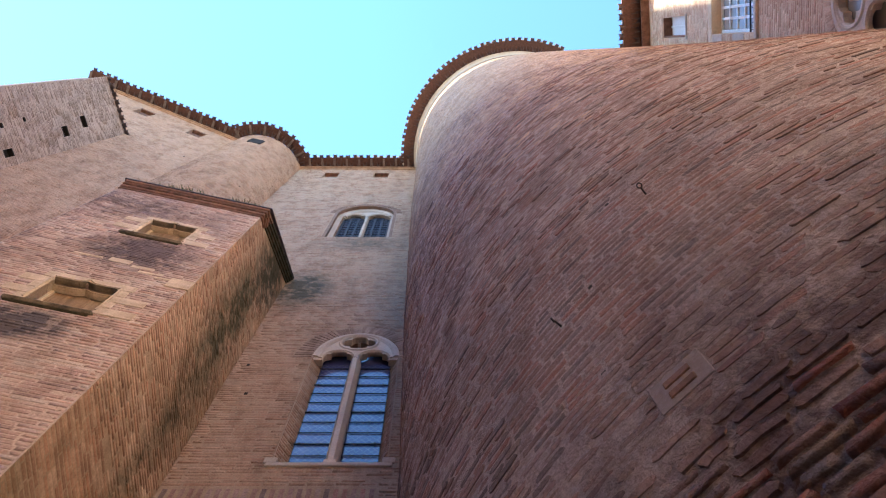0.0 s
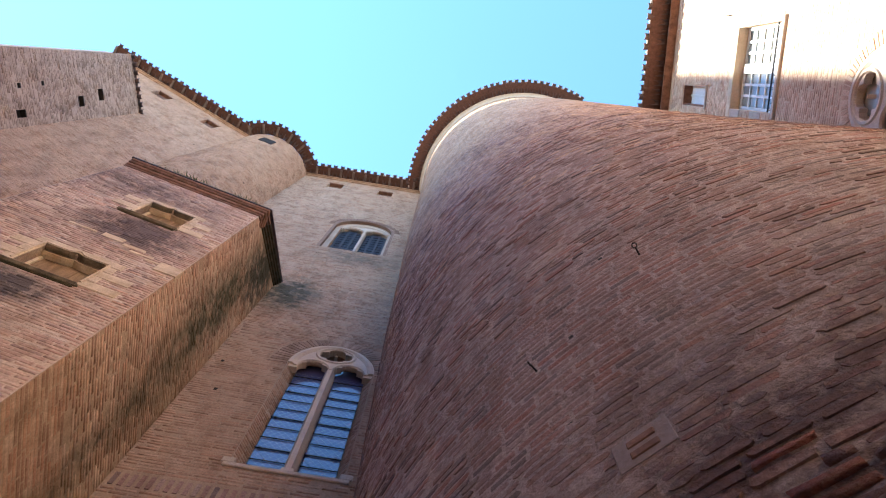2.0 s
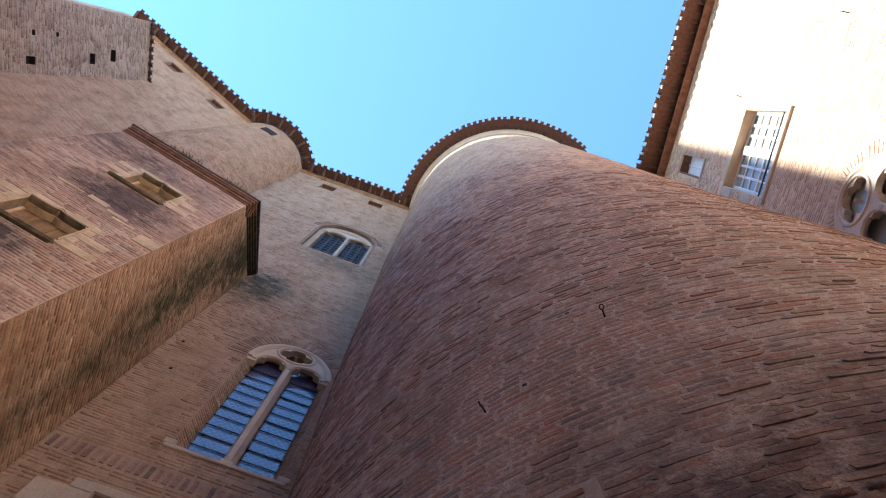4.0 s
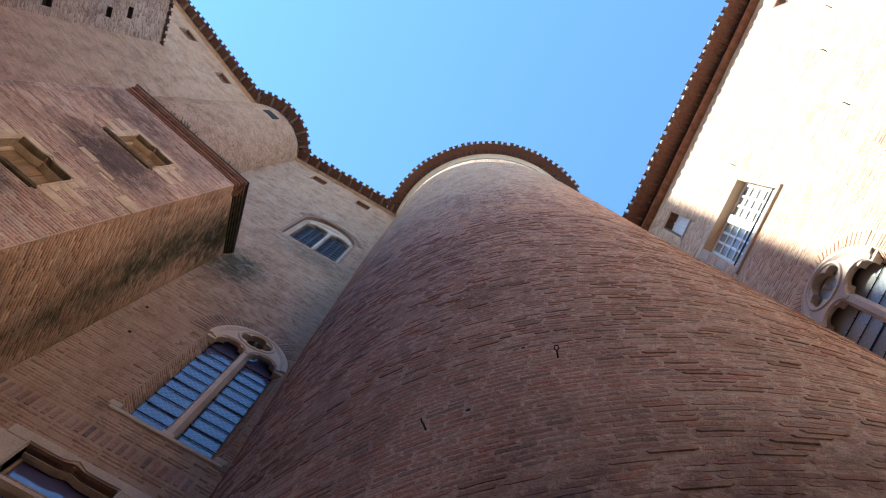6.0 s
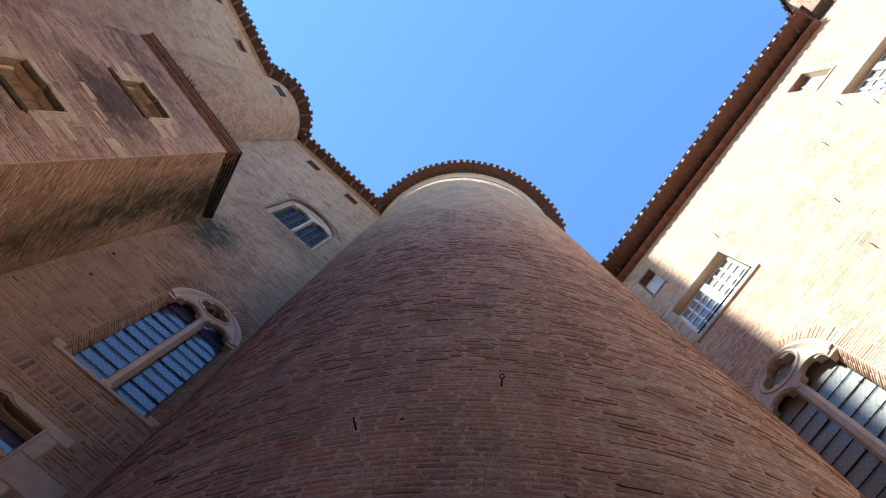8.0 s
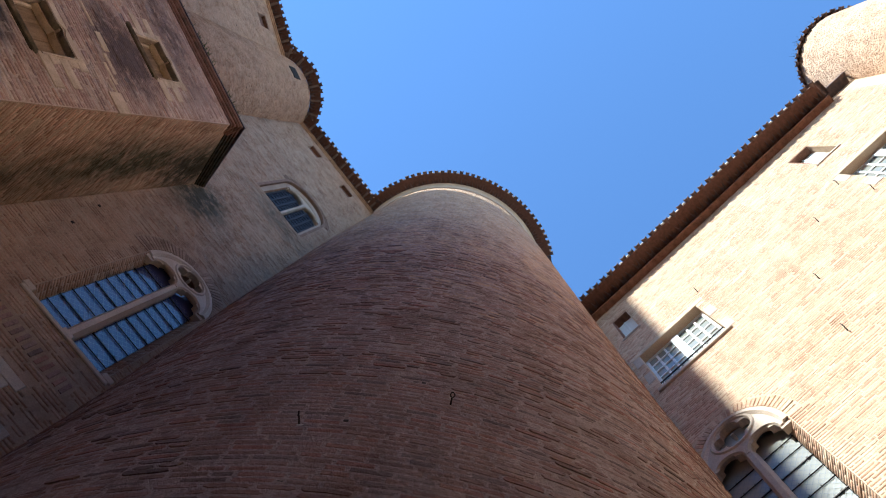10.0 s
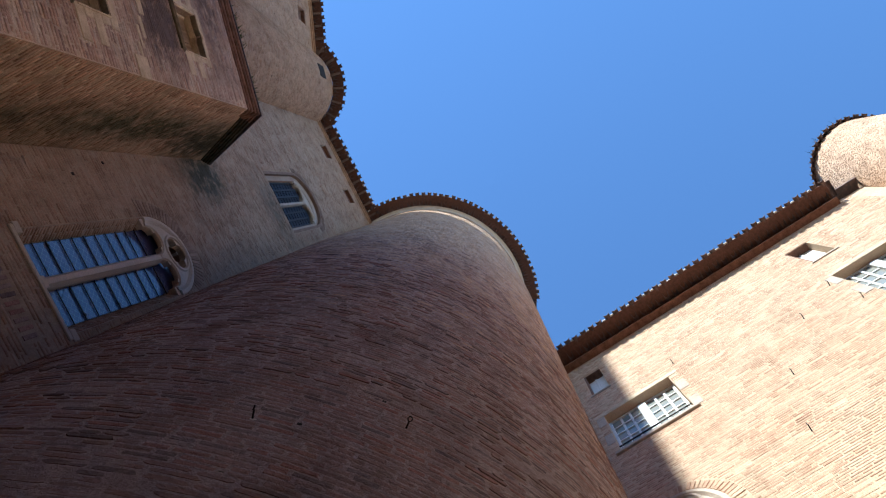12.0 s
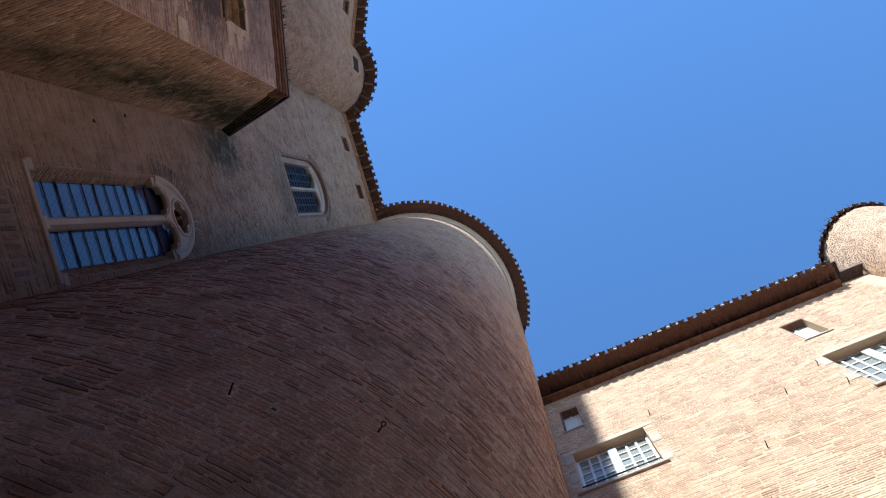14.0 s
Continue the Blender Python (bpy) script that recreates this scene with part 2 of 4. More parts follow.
M_GLASS_GREY = glass_mat("old_window_glass", (0.30, 0.305, 0.275), 1.5, 0.5, 0.15)


# ---- mesh helpers ----
def mesh_ob(name, verts, faces, mat, parent=None, label="", smooth=False):
    me = bpy.data.meshes.new(name)
    me.from_pydata([tuple(map(float, v)) for v in verts], [], [tuple(map(int, f)) for f in faces])
    me.materials.append(mat)
    if smooth:
        me.polygons.foreach_set("use_smooth", [True] * len(me.polygons))
    ob = new(name, me)
    ob.parent = parent
    if label:
        ob["label"] = label
    return ob


def part(name, bm, mat, parent=None, label=""):
    me = bpy.data.meshes.new(name)
    bm.normal_update()
    bm.to_mesh(me)
    bm.free()
    me.materials.append(mat)
    ob = new(name, me)
    ob.parent = parent
    if label:
        ob["label"] = label
    return ob


def empty(name, m=None):
    ob = new(name)
    ob.empty_display_size = 0.2
    if m is not None:
        ob.matrix_world = m
    return ob


class Flat:
    """A flat wall face: u runs to the right as seen from the courtyard, z up, depth towards the viewer."""

    def __init__(self, ox, oy, dx, dy):
        k = math.hypot(dx, dy)
        self.o, self.d = np.array((ox, oy)), np.array((dx, dy)) / k
        self.n = np.array((self.d[1], -self.d[0]))

    def at(self, u, z, depth=0.0):
        u, z, depth = np.broadcast_arrays(np.asarray(u, float), z, depth)
        p = self.o + u[..., None] * self.d + depth[..., None] * self.n
        return np.concatenate([p, z[..., None]], -1)

    def matrix(self, u, z, depth=0.0):
        p = self.at(u, z, depth)
        m = Matrix(((self.d[0], -self.n[0], 0, p[0]), (self.d[1], -self.n[1], 0, p[1]), (0, 0, 1, p[2]), (0, 0, 0, 1)))
        return m


class Round:
    """A round wall face; u is the angle in radians times the mean radius."""

    def __init__(self, centre, radius, mean):
        self.c, self.r, self.mean = centre, radius, mean

    def at(self, u, z, depth=0.0):
        u, z, depth = np.broadcast_arrays(np.asarray(u, float), z, depth)
        a, c = u / self.mean, self.c(z)
        r = self.r(z) + depth
        return np.stack([c[0] + r * np.cos(a), c[1] + r * np.sin(a), z], -1)

    def matrix(self, u, z, depth=0.0):
        p, a = self.at(u, z, depth), u / self.mean
        n, d = (math.cos(a), math.sin(a)), (-math.sin(a), math.cos(a))
        return Matrix(((d[0], -n[0], 0, p[0]), (d[1], -n[1], 0, p[1]), (0, 0, 1, p[2]), (0, 0, 0, 1)))


def gap(o, z0, z1):
    """The stretch of u that an opening (u0, u1, z0, z1, rise) takes from the course z0..z1."""
    u0, u1, b, t, rise = o
    if z1 <= b or z0 >= t + rise:
        return None
    if z0 < t:
        return u0, u1
    k = math.sqrt(max(0.0, 1 - ((z0 - t) / rise) ** 2))
    m, h = (u0 + u1) / 2, (u1 - u0) / 2
    return m - h * k, m + h * k


def courses(rng, u0, u1, z0, z1, openings, length=0.37, course=0.066, joint=0.016, slant=0.0):
    """Bricks as rows of u0, u1, z0, z1 in running bond, with uneven lengths."""
    out, z, row = [], z0, 0
    while z < z1:
        h = course * rng.uniform(0.93, 1.07)
        cuts = sorted(g for g in (gap(o, z, z + h) for o in openings) if g)
        free, a = [], u0
        for c in cuts:
            if c[0] > a:
                free.append((a, c[0]))
            a = max(a, c[1])
        if a < u1:
            free.append((a, u1))
        for a, b in free:
            u = a
            first = (row % 2) * 0.5 * length + rng.uniform(0, 0.12)
            while u < b - 0.03:
                w = (first if u == a and first > 0.06 else length * (rng.uniform(0.85, 1.1) if rng.random() > 0.3 else rng.uniform(0.45, 0.7)))
                e = min(u + w, b)
                if b - e < 0.06:
                    e = b
                out.append((u + joint / 2, e - joint / 2, z + joint / 2, z + h - joint / 2))
                u = e
        z += h
        row += 1
    return np.array(out)


def brick_field(name, face, rows, mat, rng, parent=None, proud=0.014, uneven=0.008, chip=0.006, lost=0.01):
    """One mesh of bricks that stand proud of the mortar, each with a chamfered front."""
    rows = rows[rng.random(len(rows)) > lost]
    n = len(rows)
    dep = proud + uneven * rng.standard_normal(n)
    jit = chip * rng.standard_normal((n, 8, 2))
    dj = 0.35 * uneven * rng.standard_normal((n, 4))
    us = np.stack([rows[:, 0], rows[:, 1], rows[:, 1], rows[:, 0]], 1)
    zs = np.stack([rows[:, 2], rows[:, 2], rows[:, 3], rows[:, 3]], 1)
    inset_u, inset_z = np.array((1, -1, -1, 1)) * 0.008, np.array((1, 1, -1, -1)) * 0.006
    back = face.at(us + 0.4 * jit[:, :4, 0], zs + 0.4 * jit[:, :4, 1], -0.02)
    front = face.at(us + inset_u + jit[:, 4:, 0], zs + inset_z + 0.6 * jit[:, 4:, 1], dep[:, None] + dj)
    verts = np.concatenate([back, front], 1).reshape(-1, 3)
    quad = np.array(((4, 5, 6, 7), (0, 1, 5, 4), (1, 2, 6, 5), (2, 3, 7, 6), (3, 0, 4, 7)))
    faces = (np.arange(n)[:, None, None] * 8 + quad).reshape(-1, 4)
    me = bpy.data.meshes.new(name)
    me.vertices.add(len(verts))
    me.vertices.foreach_set("co", verts.ravel())
    me.loops.add(faces.size)
    me.loops.foreach_set("vertex_index", faces.ravel().astype(np.int32))
    me.polygons.add(len(faces))
    me.polygons.foreach_set("loop_start", np.arange(0, faces.size, 4, dtype=np.int32))
    me.update(calc_edges=True)
    me.materials.append(mat)
    ob = new(name, me)
    ob.parent = parent
    ob["kind"] = "stuff"
    return ob


def worn_bricks(name, face, rows, mat, rng, parent, proud, uneven, lost, loose=0.16, out=0.005):
    """One mesh of old bricks with rounded, ragged ends, flush in a mortar skin; a loose share of them stands out."""
    rows = rows[rng.random(len(rows)) > lost]
    n = len(rows)
    m, h = (rows[:, 0:1] + rows[:, 1:2]) / 2, (rows[:, 1:2] - rows[:, 0:1]) / 2
    c, v = (rows[:, 2:3] + rows[:, 3:4]) / 2, (rows[:, 3:4] - rows[:, 2:3]) / 2
    h = h - 0.004
    cut = np.minimum(0.017, 0.35 * h)
    su = np.array((-1, -1, 0, 1, 1, 1, 1, 0, -1, -1))
    cu = np.array((0, 1, 0, 1, 0, 0, 1, 0, 1, 0))
    sz = np.array((-0.4, -1, -1, -1, -0.4, 0.4, 1, 1, 1, 0.4))
    us = m + su * (h - cu * cut) + 0.007 * rng.standard_normal((n, 10))
    zs = c + sz * v * (1 + 0.13 * rng.standard_normal((n, 10)))
    dep = proud + uneven * rng.standard_normal(n) + out * rng.uniform(0.5, 1.3, n) * (rng.random(n) < loose)
    back = face.at(us, zs, -0.02)
    front = face.at(m + (us - m) * 0.985, c + (zs - c) * 0.90, dep[:, None] + 0.3 * uneven * rng.standard_normal((n, 10)))
    verts = np.concatenate([back, front], 1).reshape(-1, 3)
    faces = []
    for i in range(0, 20 * n, 20):
        faces.append(tuple(i + 10 + k for k in (0, 1, 2, 7, 8, 9)))
        faces.append(tuple(i + 10 + k for k in (2, 3, 4, 5, 6, 7)))
        faces += [(i + k, i + (k + 1) % 10, i + 10 + (k + 1) % 10, i + 10 + k) for k in range(10)]
    me = bpy.data.meshes.new(name)
    me.from_pydata(verts.tolist(), [], faces)
    me.materials.append(mat)
    ob = new(name, me)
    ob.parent = parent
    ob["kind"] = "stuff"
    return ob


BRICK_MESHES = {}


def brick_pieces(face, rows, mat, rng, parent, proud=0.016):
    """Single bricks, objects of their own on a few shared meshes."""
    kinds = []
    for k in range(8):
        key = (mat.name, k)
        if key not in BRICK_MESHES:
            j = lambda s: rng.uniform(-s, s)
            v = [(x * 0.5 + j(0.01), y, z * 0.5 + j(0.03)) for y in (0.02,) for x, z in ((-1, -1), (1, -1), (1, 1), (-1, 1))]
            v += [(x * 0.475 + j(0.02), -0.8 + j(0.6), z * 0.40 + j(0.08)) for x, z in ((-1, -1), (1, -1), (1, 1), (-1, 1))]
            v += [(x * 0.2 + j(0.05), -1.2 + j(0.3), j(0.15)) for x in (-1, 1)]
            f = [(0, 1, 5, 4), (1, 2, 6, 5), (2, 3, 7, 6), (3, 0, 4, 7), (4, 5, 9, 8), (5, 6, 9), (6, 7, 8, 9), (7, 4, 8)]
            me = bpy.data.meshes.new("brick")
            me.from_pydata(v, [], f)
            me.materials.append(mat)
            BRICK_MESHES[key] = me
        kinds.append(BRICK_MESHES[key])
    for u0, u1, z0, z1 in rows:
        ob = new("brick", kinds[rng.integers(8)])
        m = face.matrix((u0 + u1) / 2, (z0 + z1) / 2)
        ob.parent = parent
        ob.matrix_world = m @ Matrix.Diagonal((u1 - u0, proud * rng.uniform(0.6, 1.5), z1 - z0, 1))


def plate(name, face, outer, holes, depth, thick, mat, parent=None, label=""):
    """A slab cut to an outline with holes: front at depth, back at depth - thick."""
    pts, edges = [], []
    for loop in (outer, *holes):
        s = len(pts)
        pts += [Vector(p) for p in loop]
        edges += [(s + i, s + (i + 1) % len(loop)) for i in range(len(loop))]

    def inside(p, loop):
        hit = False
        for (x0, y0), (x1, y1) in zip(loop, loop[1:] + loop[:1]):
            if (y0 > p[1]) != (y1 > p[1]) and p[0] < (x1 - x0) * (p[1] - y0) / (y1 - y0) + x0:
                hit = not hit
        return hit

    vs, _, fs, *_ = delaunay_2d_cdt(pts, edges, [], 0, 1e-6)
    keep = []
    for f in fs:
        c = sum((vs[i] for i in f), Vector((0, 0))) / len(f)
        if inside(c, outer) and not any(inside(c, h) for h in holes):
            a, b, d = (vs[i] for i in f[:3])
            keep.append(list(f) if (b - a).cross(d - a) > 0 else list(reversed(f)))
    n = len(vs)
    us, zs = np.array([v.x for v in vs]), np.array([v.y for v in vs])
    verts = np.concatenate([face.at(us, zs, depth), face.at(us, zs, depth - thick)])
    count = {}
    for f in keep:
        for a, b in zip(f, f[1:] + f[:1]):
            count[(a, b)] = 1
    rim = [(a, b) for a, b in count if (b, a) not in count]
    faces = keep + [[i + n for i in reversed(f)] for f in keep] + [[b, a, a + n, b + n] for a, b in rim]
    return mesh_ob(name, verts, faces, mat, parent, label)


def rect(u0, u1, z0, z1):
    return [(u0, z0), (u1, z0), (u1, z1), (u0, z1)]


def arch(u0, u1, z0, spring, rise, n=20):
    m, h = (u0 + u1) / 2, (u1 - u0) / 2
    return [(u0, z0), (u1, z0)] + [(m + h * math.cos(math.pi * i / n), spring + rise * math.sin(math.pi * i / n)) for i in range(n + 1)]


def sweep(name, face, line, profile, mat, parent=None, closed=False, label=""):
    """A bar along a line of (u, z); its profile is a loop of (side, depth)."""
    pts = [Vector(p) for p in line]
    n, k = len(pts), len(profile)
    verts = []
    for i, p in enumerate(pts):
        a = pts[(i - 1) % n] if closed or i else p
        b = pts[(i + 1) % n] if closed or i < n - 1 else p
        t = (b - a).normalized()
        side = Vector((t.y, -t.x))
        for s, dp in profile:
            verts.append(face.at(p.x + side.x * s, p.y + side.y * s, dp))
    faces = []
    for i in range(n if closed else n - 1):
        for j in range(k):
            faces.append((i * k + j, i * k + (j + 1) % k, (i + 1) % n * k + (j + 1) % k, (i + 1) % n * k + j))
    if not closed:
        faces += [tuple(range(k)), tuple(reversed(range((n - 1) * k, n * k)))]
    return mesh_ob(name, verts, faces, mat, parent, label)


def block(name, face, u0, u1, z0, z1, d0, d1, mat, parent=None, label="", bevel=0.008):
    bm = bmesh.new()
    bmesh.ops.create_cube(bm, size=1.0)
    for v in bm.verts:
        v.co = face.at(u0 if v.co.x < 0 else u1, z0 if v.co.z < 0 else z1, d0 if v.co.y > 0 else d1)
    bmesh.ops.recalc_face_normals(bm, faces=bm.faces[:])
    if bevel:
        bmesh.ops.bevel(bm, geom=bm.edges[:], offset=bevel, segments=1, affect="EDGES")
    return part(name, bm, mat, parent, label)


# ---- plan ----
TOP = 41.2                                   # eaves of the old palace
RNG = np.random.default_rng(7)
HOOK_A, HOOK_B = (radians(219.3) * 5, 6.14), (radians(230.1) * 5, 6.92)
EYE0 = (0.07, -0.2)
TURN_Z, TURN_A, TURN_R = (0, 9.5, 12, 15, 23, 31, 41.2), (47.3, 47.55, 48.35, 49.17, 50.63, 51.55, 53.5), (5.08, 5.076, 5.068, 5.07, 5.067, 5.019, 4.896)
REACH = 6.88


def tower_centre(z):
    a = np.radians(np.interp(z, TURN_Z, TURN_A))
    return EYE0[0] + REACH * np.cos(a), EYE0[1] + REACH * np.sin(a)


def tower_radius(z):
    return np.interp(z, TURN_Z, TURN_R)


TOWER = Round(tower_centre, tower_radius, 5.0)
NORTH = Flat(0.0, 6.0, 1, 0)                  # u is x
CORNER = Round(lambda z: (-8.76 + 0 * z, 6.56 + 0 * z), lambda z: 2.22 + 0 * z, 2.2)
WEST = Flat(-9.79, 4.60, 0.9243, 0.3815)      # u = 0 at the corner turret, negative away from it
PIER = Flat(-12.93, 1.25, 0.22, 0.975)        # face of the pier that stands out from the west wall
BOX = Flat(-6.85, 3.05, 3.05, 0.65)           # front of the latrine turret, 3.12 wide
SIDE = Flat(-3.80, 3.70, 0.0, 1.0)            # its side, 2.3 deep
EAST = Flat(6.56, -0.753, -0.114, -0.9935)
DRUM = Round(lambda z: (5.3 + 0 * z, -12.2 + 0 * z), lambda z: 1.55 + 0 * z, 1.5)


def ring_wall(name, rnd, a0, a1, z0, z1, mat, parent, n=60, zs=None, back=0.5, label="", depth=0.0):
    """A round mortar core of that thickness between two angles."""
    zs = zs or [z0, z1]
    ang = np.radians(np.linspace(a0, a1, n))
    verts, faces = [], []
    for z in zs:
        for dp in (depth, -back):
            verts += list(rnd.at(ang * rnd.mean, z, dp))
    k = 2 * n
    for r in range(len(zs) - 1):
        for i in range(n - 1):
            a = r * k + i
            faces.append((a, a + 1, a + 1 + k, a + k))
            faces.append((a + n + 1, a + n, a + n + k, a + n + 1 + k))
    t = (len(zs) - 1) * k
    for i in range(n - 1):
        faces.append((t + i, t + i + 1, t + i + 1 + n, t + i + n))
    return mesh_ob(name, verts, faces, mat, parent, label, smooth=True)


def pick(rows, u0, u1, z0, z1, most=290):
    """Split rows: those inside the stretch (at most so many) and the rest."""
    inside = (rows[:, 0] > u0) & (rows[:, 1] < u1) & (rows[:, 2] > z0) & (rows[:, 3] < z1)
    idx = np.flatnonzero(inside)[:most]
    rest = np.ones(len(rows), bool)
    rest[idx] = False
    return rows[idx], rows[rest]


# ---- ground ----
ground = mesh_ob("ground", [(-400, -400, 0), (400, -400, 0), (400, 400, 0), (-400, 400, 0)], [(0, 1, 2, 3)], M_PAVE)
tagged(ground, "pale beaten gravel courtyard ground", "ground", kind="structure")

# ---- round tower ----
tower = empty("round_tower")
tagged(tower, "tall round rose-brick tower with a tiled conical eave", "tower")
ring_wall("core", TOWER, 150, 300, 0, TOP, M_MORTAR_TOWER, tower, 90, [0, 9.5, 12, 15, 23, 31, TOP], depth=-0.05)


def rough_coat(name, a0, a1, z0, z1, du, dz, amp, mat):
    """Uneven mortar skin of the tower: ripples along the courses, hollows low down where it has washed out."""
    us, zs = np.arange(radians(a0) * 5, radians(a1) * 5, du), np.arange(z0, z1 + dz, dz)
    U, Z = np.meshgrid(us, zs)
    rng = np.random.default_rng(3)
    D = np.zeros_like(U)
    for k in range(26):
        fu, fz = rng.normal(0, 5.0 + 0.5 * k), rng.normal(0, 14.0 + 2.2 * k)
        D += np.sin(fu * U + fz * Z + rng.uniform(0, 6.3)) * rng.uniform(0.5, 1.0)
    D *= amp / 3.0
    low = np.clip((4.25 + 0.25 * np.sin(1.3 * U + 1.0) - Z) / 0.8, 0, 1)
    D *= 1 + 3 * np.clip((6.2 - Z) / 1.8, 0, 1) + 8 * low
    D -= 0.016 * low
    verts = TOWER.at(U.ravel(), Z.ravel(), D.ravel())
    n = len(us)
    i = (np.arange(len(zs) - 1)[:, None] * n + np.arange(n - 1)).ravel()
    faces = np.stack([i, i + 1, i + 1 + n, i + n], 1)
    me = bpy.data.meshes.new(name)
    me.from_pydata(verts.tolist(), [], faces.tolist())
    me.materials.append(mat)
    me.polygons.foreach_set("use_smooth", [True] * len(me.polygons))
    ob = new(name, me)
    ob.parent = tower
    return ob


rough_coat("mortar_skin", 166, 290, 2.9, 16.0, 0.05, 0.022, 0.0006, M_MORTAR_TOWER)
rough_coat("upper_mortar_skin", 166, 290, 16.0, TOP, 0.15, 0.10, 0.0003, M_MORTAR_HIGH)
ring_wall("back_wall", TOWER, -62, 152, 0, TOP, M_MORTAR, tower, 40, [0, 20, TOP - 0.02])
PUTLOG = [(a, z) for a, z in ((227.5, 7.33), (222.5, 6.27), (220.4, 5.25), (244.0, 11.2), (213.8, 12.5), (234.2, 16.6), (221.5, 17.8), (249.6, 15.1))]
PATCH = (radians(223.6) * 5, 4.68)
holes_t = [(radians(a) * 5 - 0.02, radians(a) * 5 + 0.02, z - 0.02, z + 0.02, 0.0) for a, z in PUTLOG] + [(PATCH[0] - 0.13, PATCH[0] + 0.13, PATCH[1] - 0.10, PATCH[1] + 0.10, 0.0)]
tower_rows = courses(RNG, radians(168) * 5, radians(288) * 5, 2.9, TOP - 0.05, holes_t, 0.27, 0.080, 0.025)
tower_near, tower_rest = pick(tower_rows, radians(212) * 5, radians(236) * 5, 5.2, 7.2)
worn_line = 3.85 + 0.25 * np.sin(1.3 * tower_rest[:, 0] + 1.0) + RNG.normal(0, 0.22, len(tower_rest))
low = tower_rest[:, 3] < worn_line
mid = (tower_rest[:, 3] < 16.0) & ~low
# share of light-painted bricks grows with height
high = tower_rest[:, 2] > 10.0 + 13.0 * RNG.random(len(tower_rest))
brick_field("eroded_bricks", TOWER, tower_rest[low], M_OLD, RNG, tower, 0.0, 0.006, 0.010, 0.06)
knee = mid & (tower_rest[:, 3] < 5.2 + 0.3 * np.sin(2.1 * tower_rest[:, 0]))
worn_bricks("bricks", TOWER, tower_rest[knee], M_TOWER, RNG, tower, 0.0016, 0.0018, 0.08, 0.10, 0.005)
worn_bricks("bricks", TOWER, tower_rest[mid & ~knee & ~high], M_TOWER, RNG, tower, 0.0014, 0.0010, 0.02, 0.27, 0.007)
worn_bricks("bricks", TOWER, tower_rest[~low & ~mid & ~high], M_TOWER, RNG, tower, 0.0012, 0.0005, 0.02, 0.08, 0.0035)
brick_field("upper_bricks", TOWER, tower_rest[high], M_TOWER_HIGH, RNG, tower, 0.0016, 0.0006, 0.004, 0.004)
# dark blocks in the face paint the shade of putlog holes
for a, z in PUTLOG:
    block("putlog_dark", TOWER, radians(a) * 5 - 0.016, radians(a) * 5 + 0.016, z - 0.02, z + 0.02, -0.05, 0.002, M_DARK, tower, bevel=0)
block("mortar_patch", TOWER, PATCH[0] - 0.14, PATCH[0] + 0.14, PATCH[1] - 0.12, PATCH[1] + 0.12, -0.02, 0.006, M_CEMENT, tower, "grey repair mortar", bevel=0.003)
for k in (-0.045, 0.045):
    block("patch_brick", TOWER, PATCH[0] - 0.07, PATCH[0] + 0.07, PATCH[1] + k - 0.026, PATCH[1] + k + 0.026, 0.0, 0.011, M_TERRA, tower, bevel=0.005)


def eave(face, us, z, over, parent, thick=0.07, rafter_step=3, rafter_mat=None):
    """Overhanging eave along face at the stations us: boards, rafter ends and a row of canal tiles, each a piece."""
    us = np.asarray(us)
    n = len(us)
    prof = [(0.0, 0.02), (over, -0.10), (over, -0.10 + thick), (0.0, 0.02 + thick)]
    verts, faces = [], []
    for dp, dz in prof:
        verts += list(face.at(us, z + dz, dp))
    for j in range(4):
        for i in range(n - 1):
            a, b = j * n + i, (j + 1) % 4 * n + i
            faces.append((b, b + 1, a + 1, a))
    mesh_ob("soffit", verts, faces, M_WOOD, parent, "dark boarded eave soffit")
    for i in range(0, n, rafter_step):
        m = face.matrix(us[i], z)
        bm = bmesh.new()
        drop = 0.0 if rafter_mat else 0.075
        for x, y, zz in ((-1, 0, drop - 0.14), (1, 0, drop - 0.14), (1, -over * 0.92, drop - 0.17), (-1, -over * 0.92, drop - 0.17), (-1, 0, 0.02), (1, 0, 0.02), (1, -over * 0.92, -0.09), (-1, -over * 0.92, -0.09)):
            bm.verts.new((x * 0.05, y, zz))
        v = list(bm.verts)
        for f in ((0, 3, 2, 1), (4, 5, 6, 7), (0, 1, 5, 4), (1, 2, 6, 5), (2, 3, 7, 6), (3, 0, 4, 7)):
            bm.faces.new([v[q] for q in f])
        ob = part("rafter", bm, rafter_mat or M_WOOD, parent)
        ob.matrix_world = m


def tile_mesh():
    verts, faces, k = [], [], 8
    for y, r in ((0.35, 0.085), (-0.17, 0.10)):
        for rr in (r, r - 0.018):
            for i in range(k + 1):
                a = math.pi * i / k
                verts.append((rr * math.cos(a), y, rr * math.sin(a)))
    n = k + 1
    for i in range(k):
        faces += [(i, i + 1, 2 * n + i + 1, 2 * n + i), (n + i + 1, n + i, 3 * n + i, 3 * n + i + 1), (2 * n + i, 2 * n + i + 1, 3 * n + i + 1, 3 * n + i)]
    for i in (0, k):
        faces.append((i, n + i, 3 * n + i, 2 * n + i))
    me = bpy.data.meshes.new("roof_tile")
    me.from_pydata(verts, [], faces)
    me.materials.append(M_TILE)
    return me


TILE = tile_mesh()


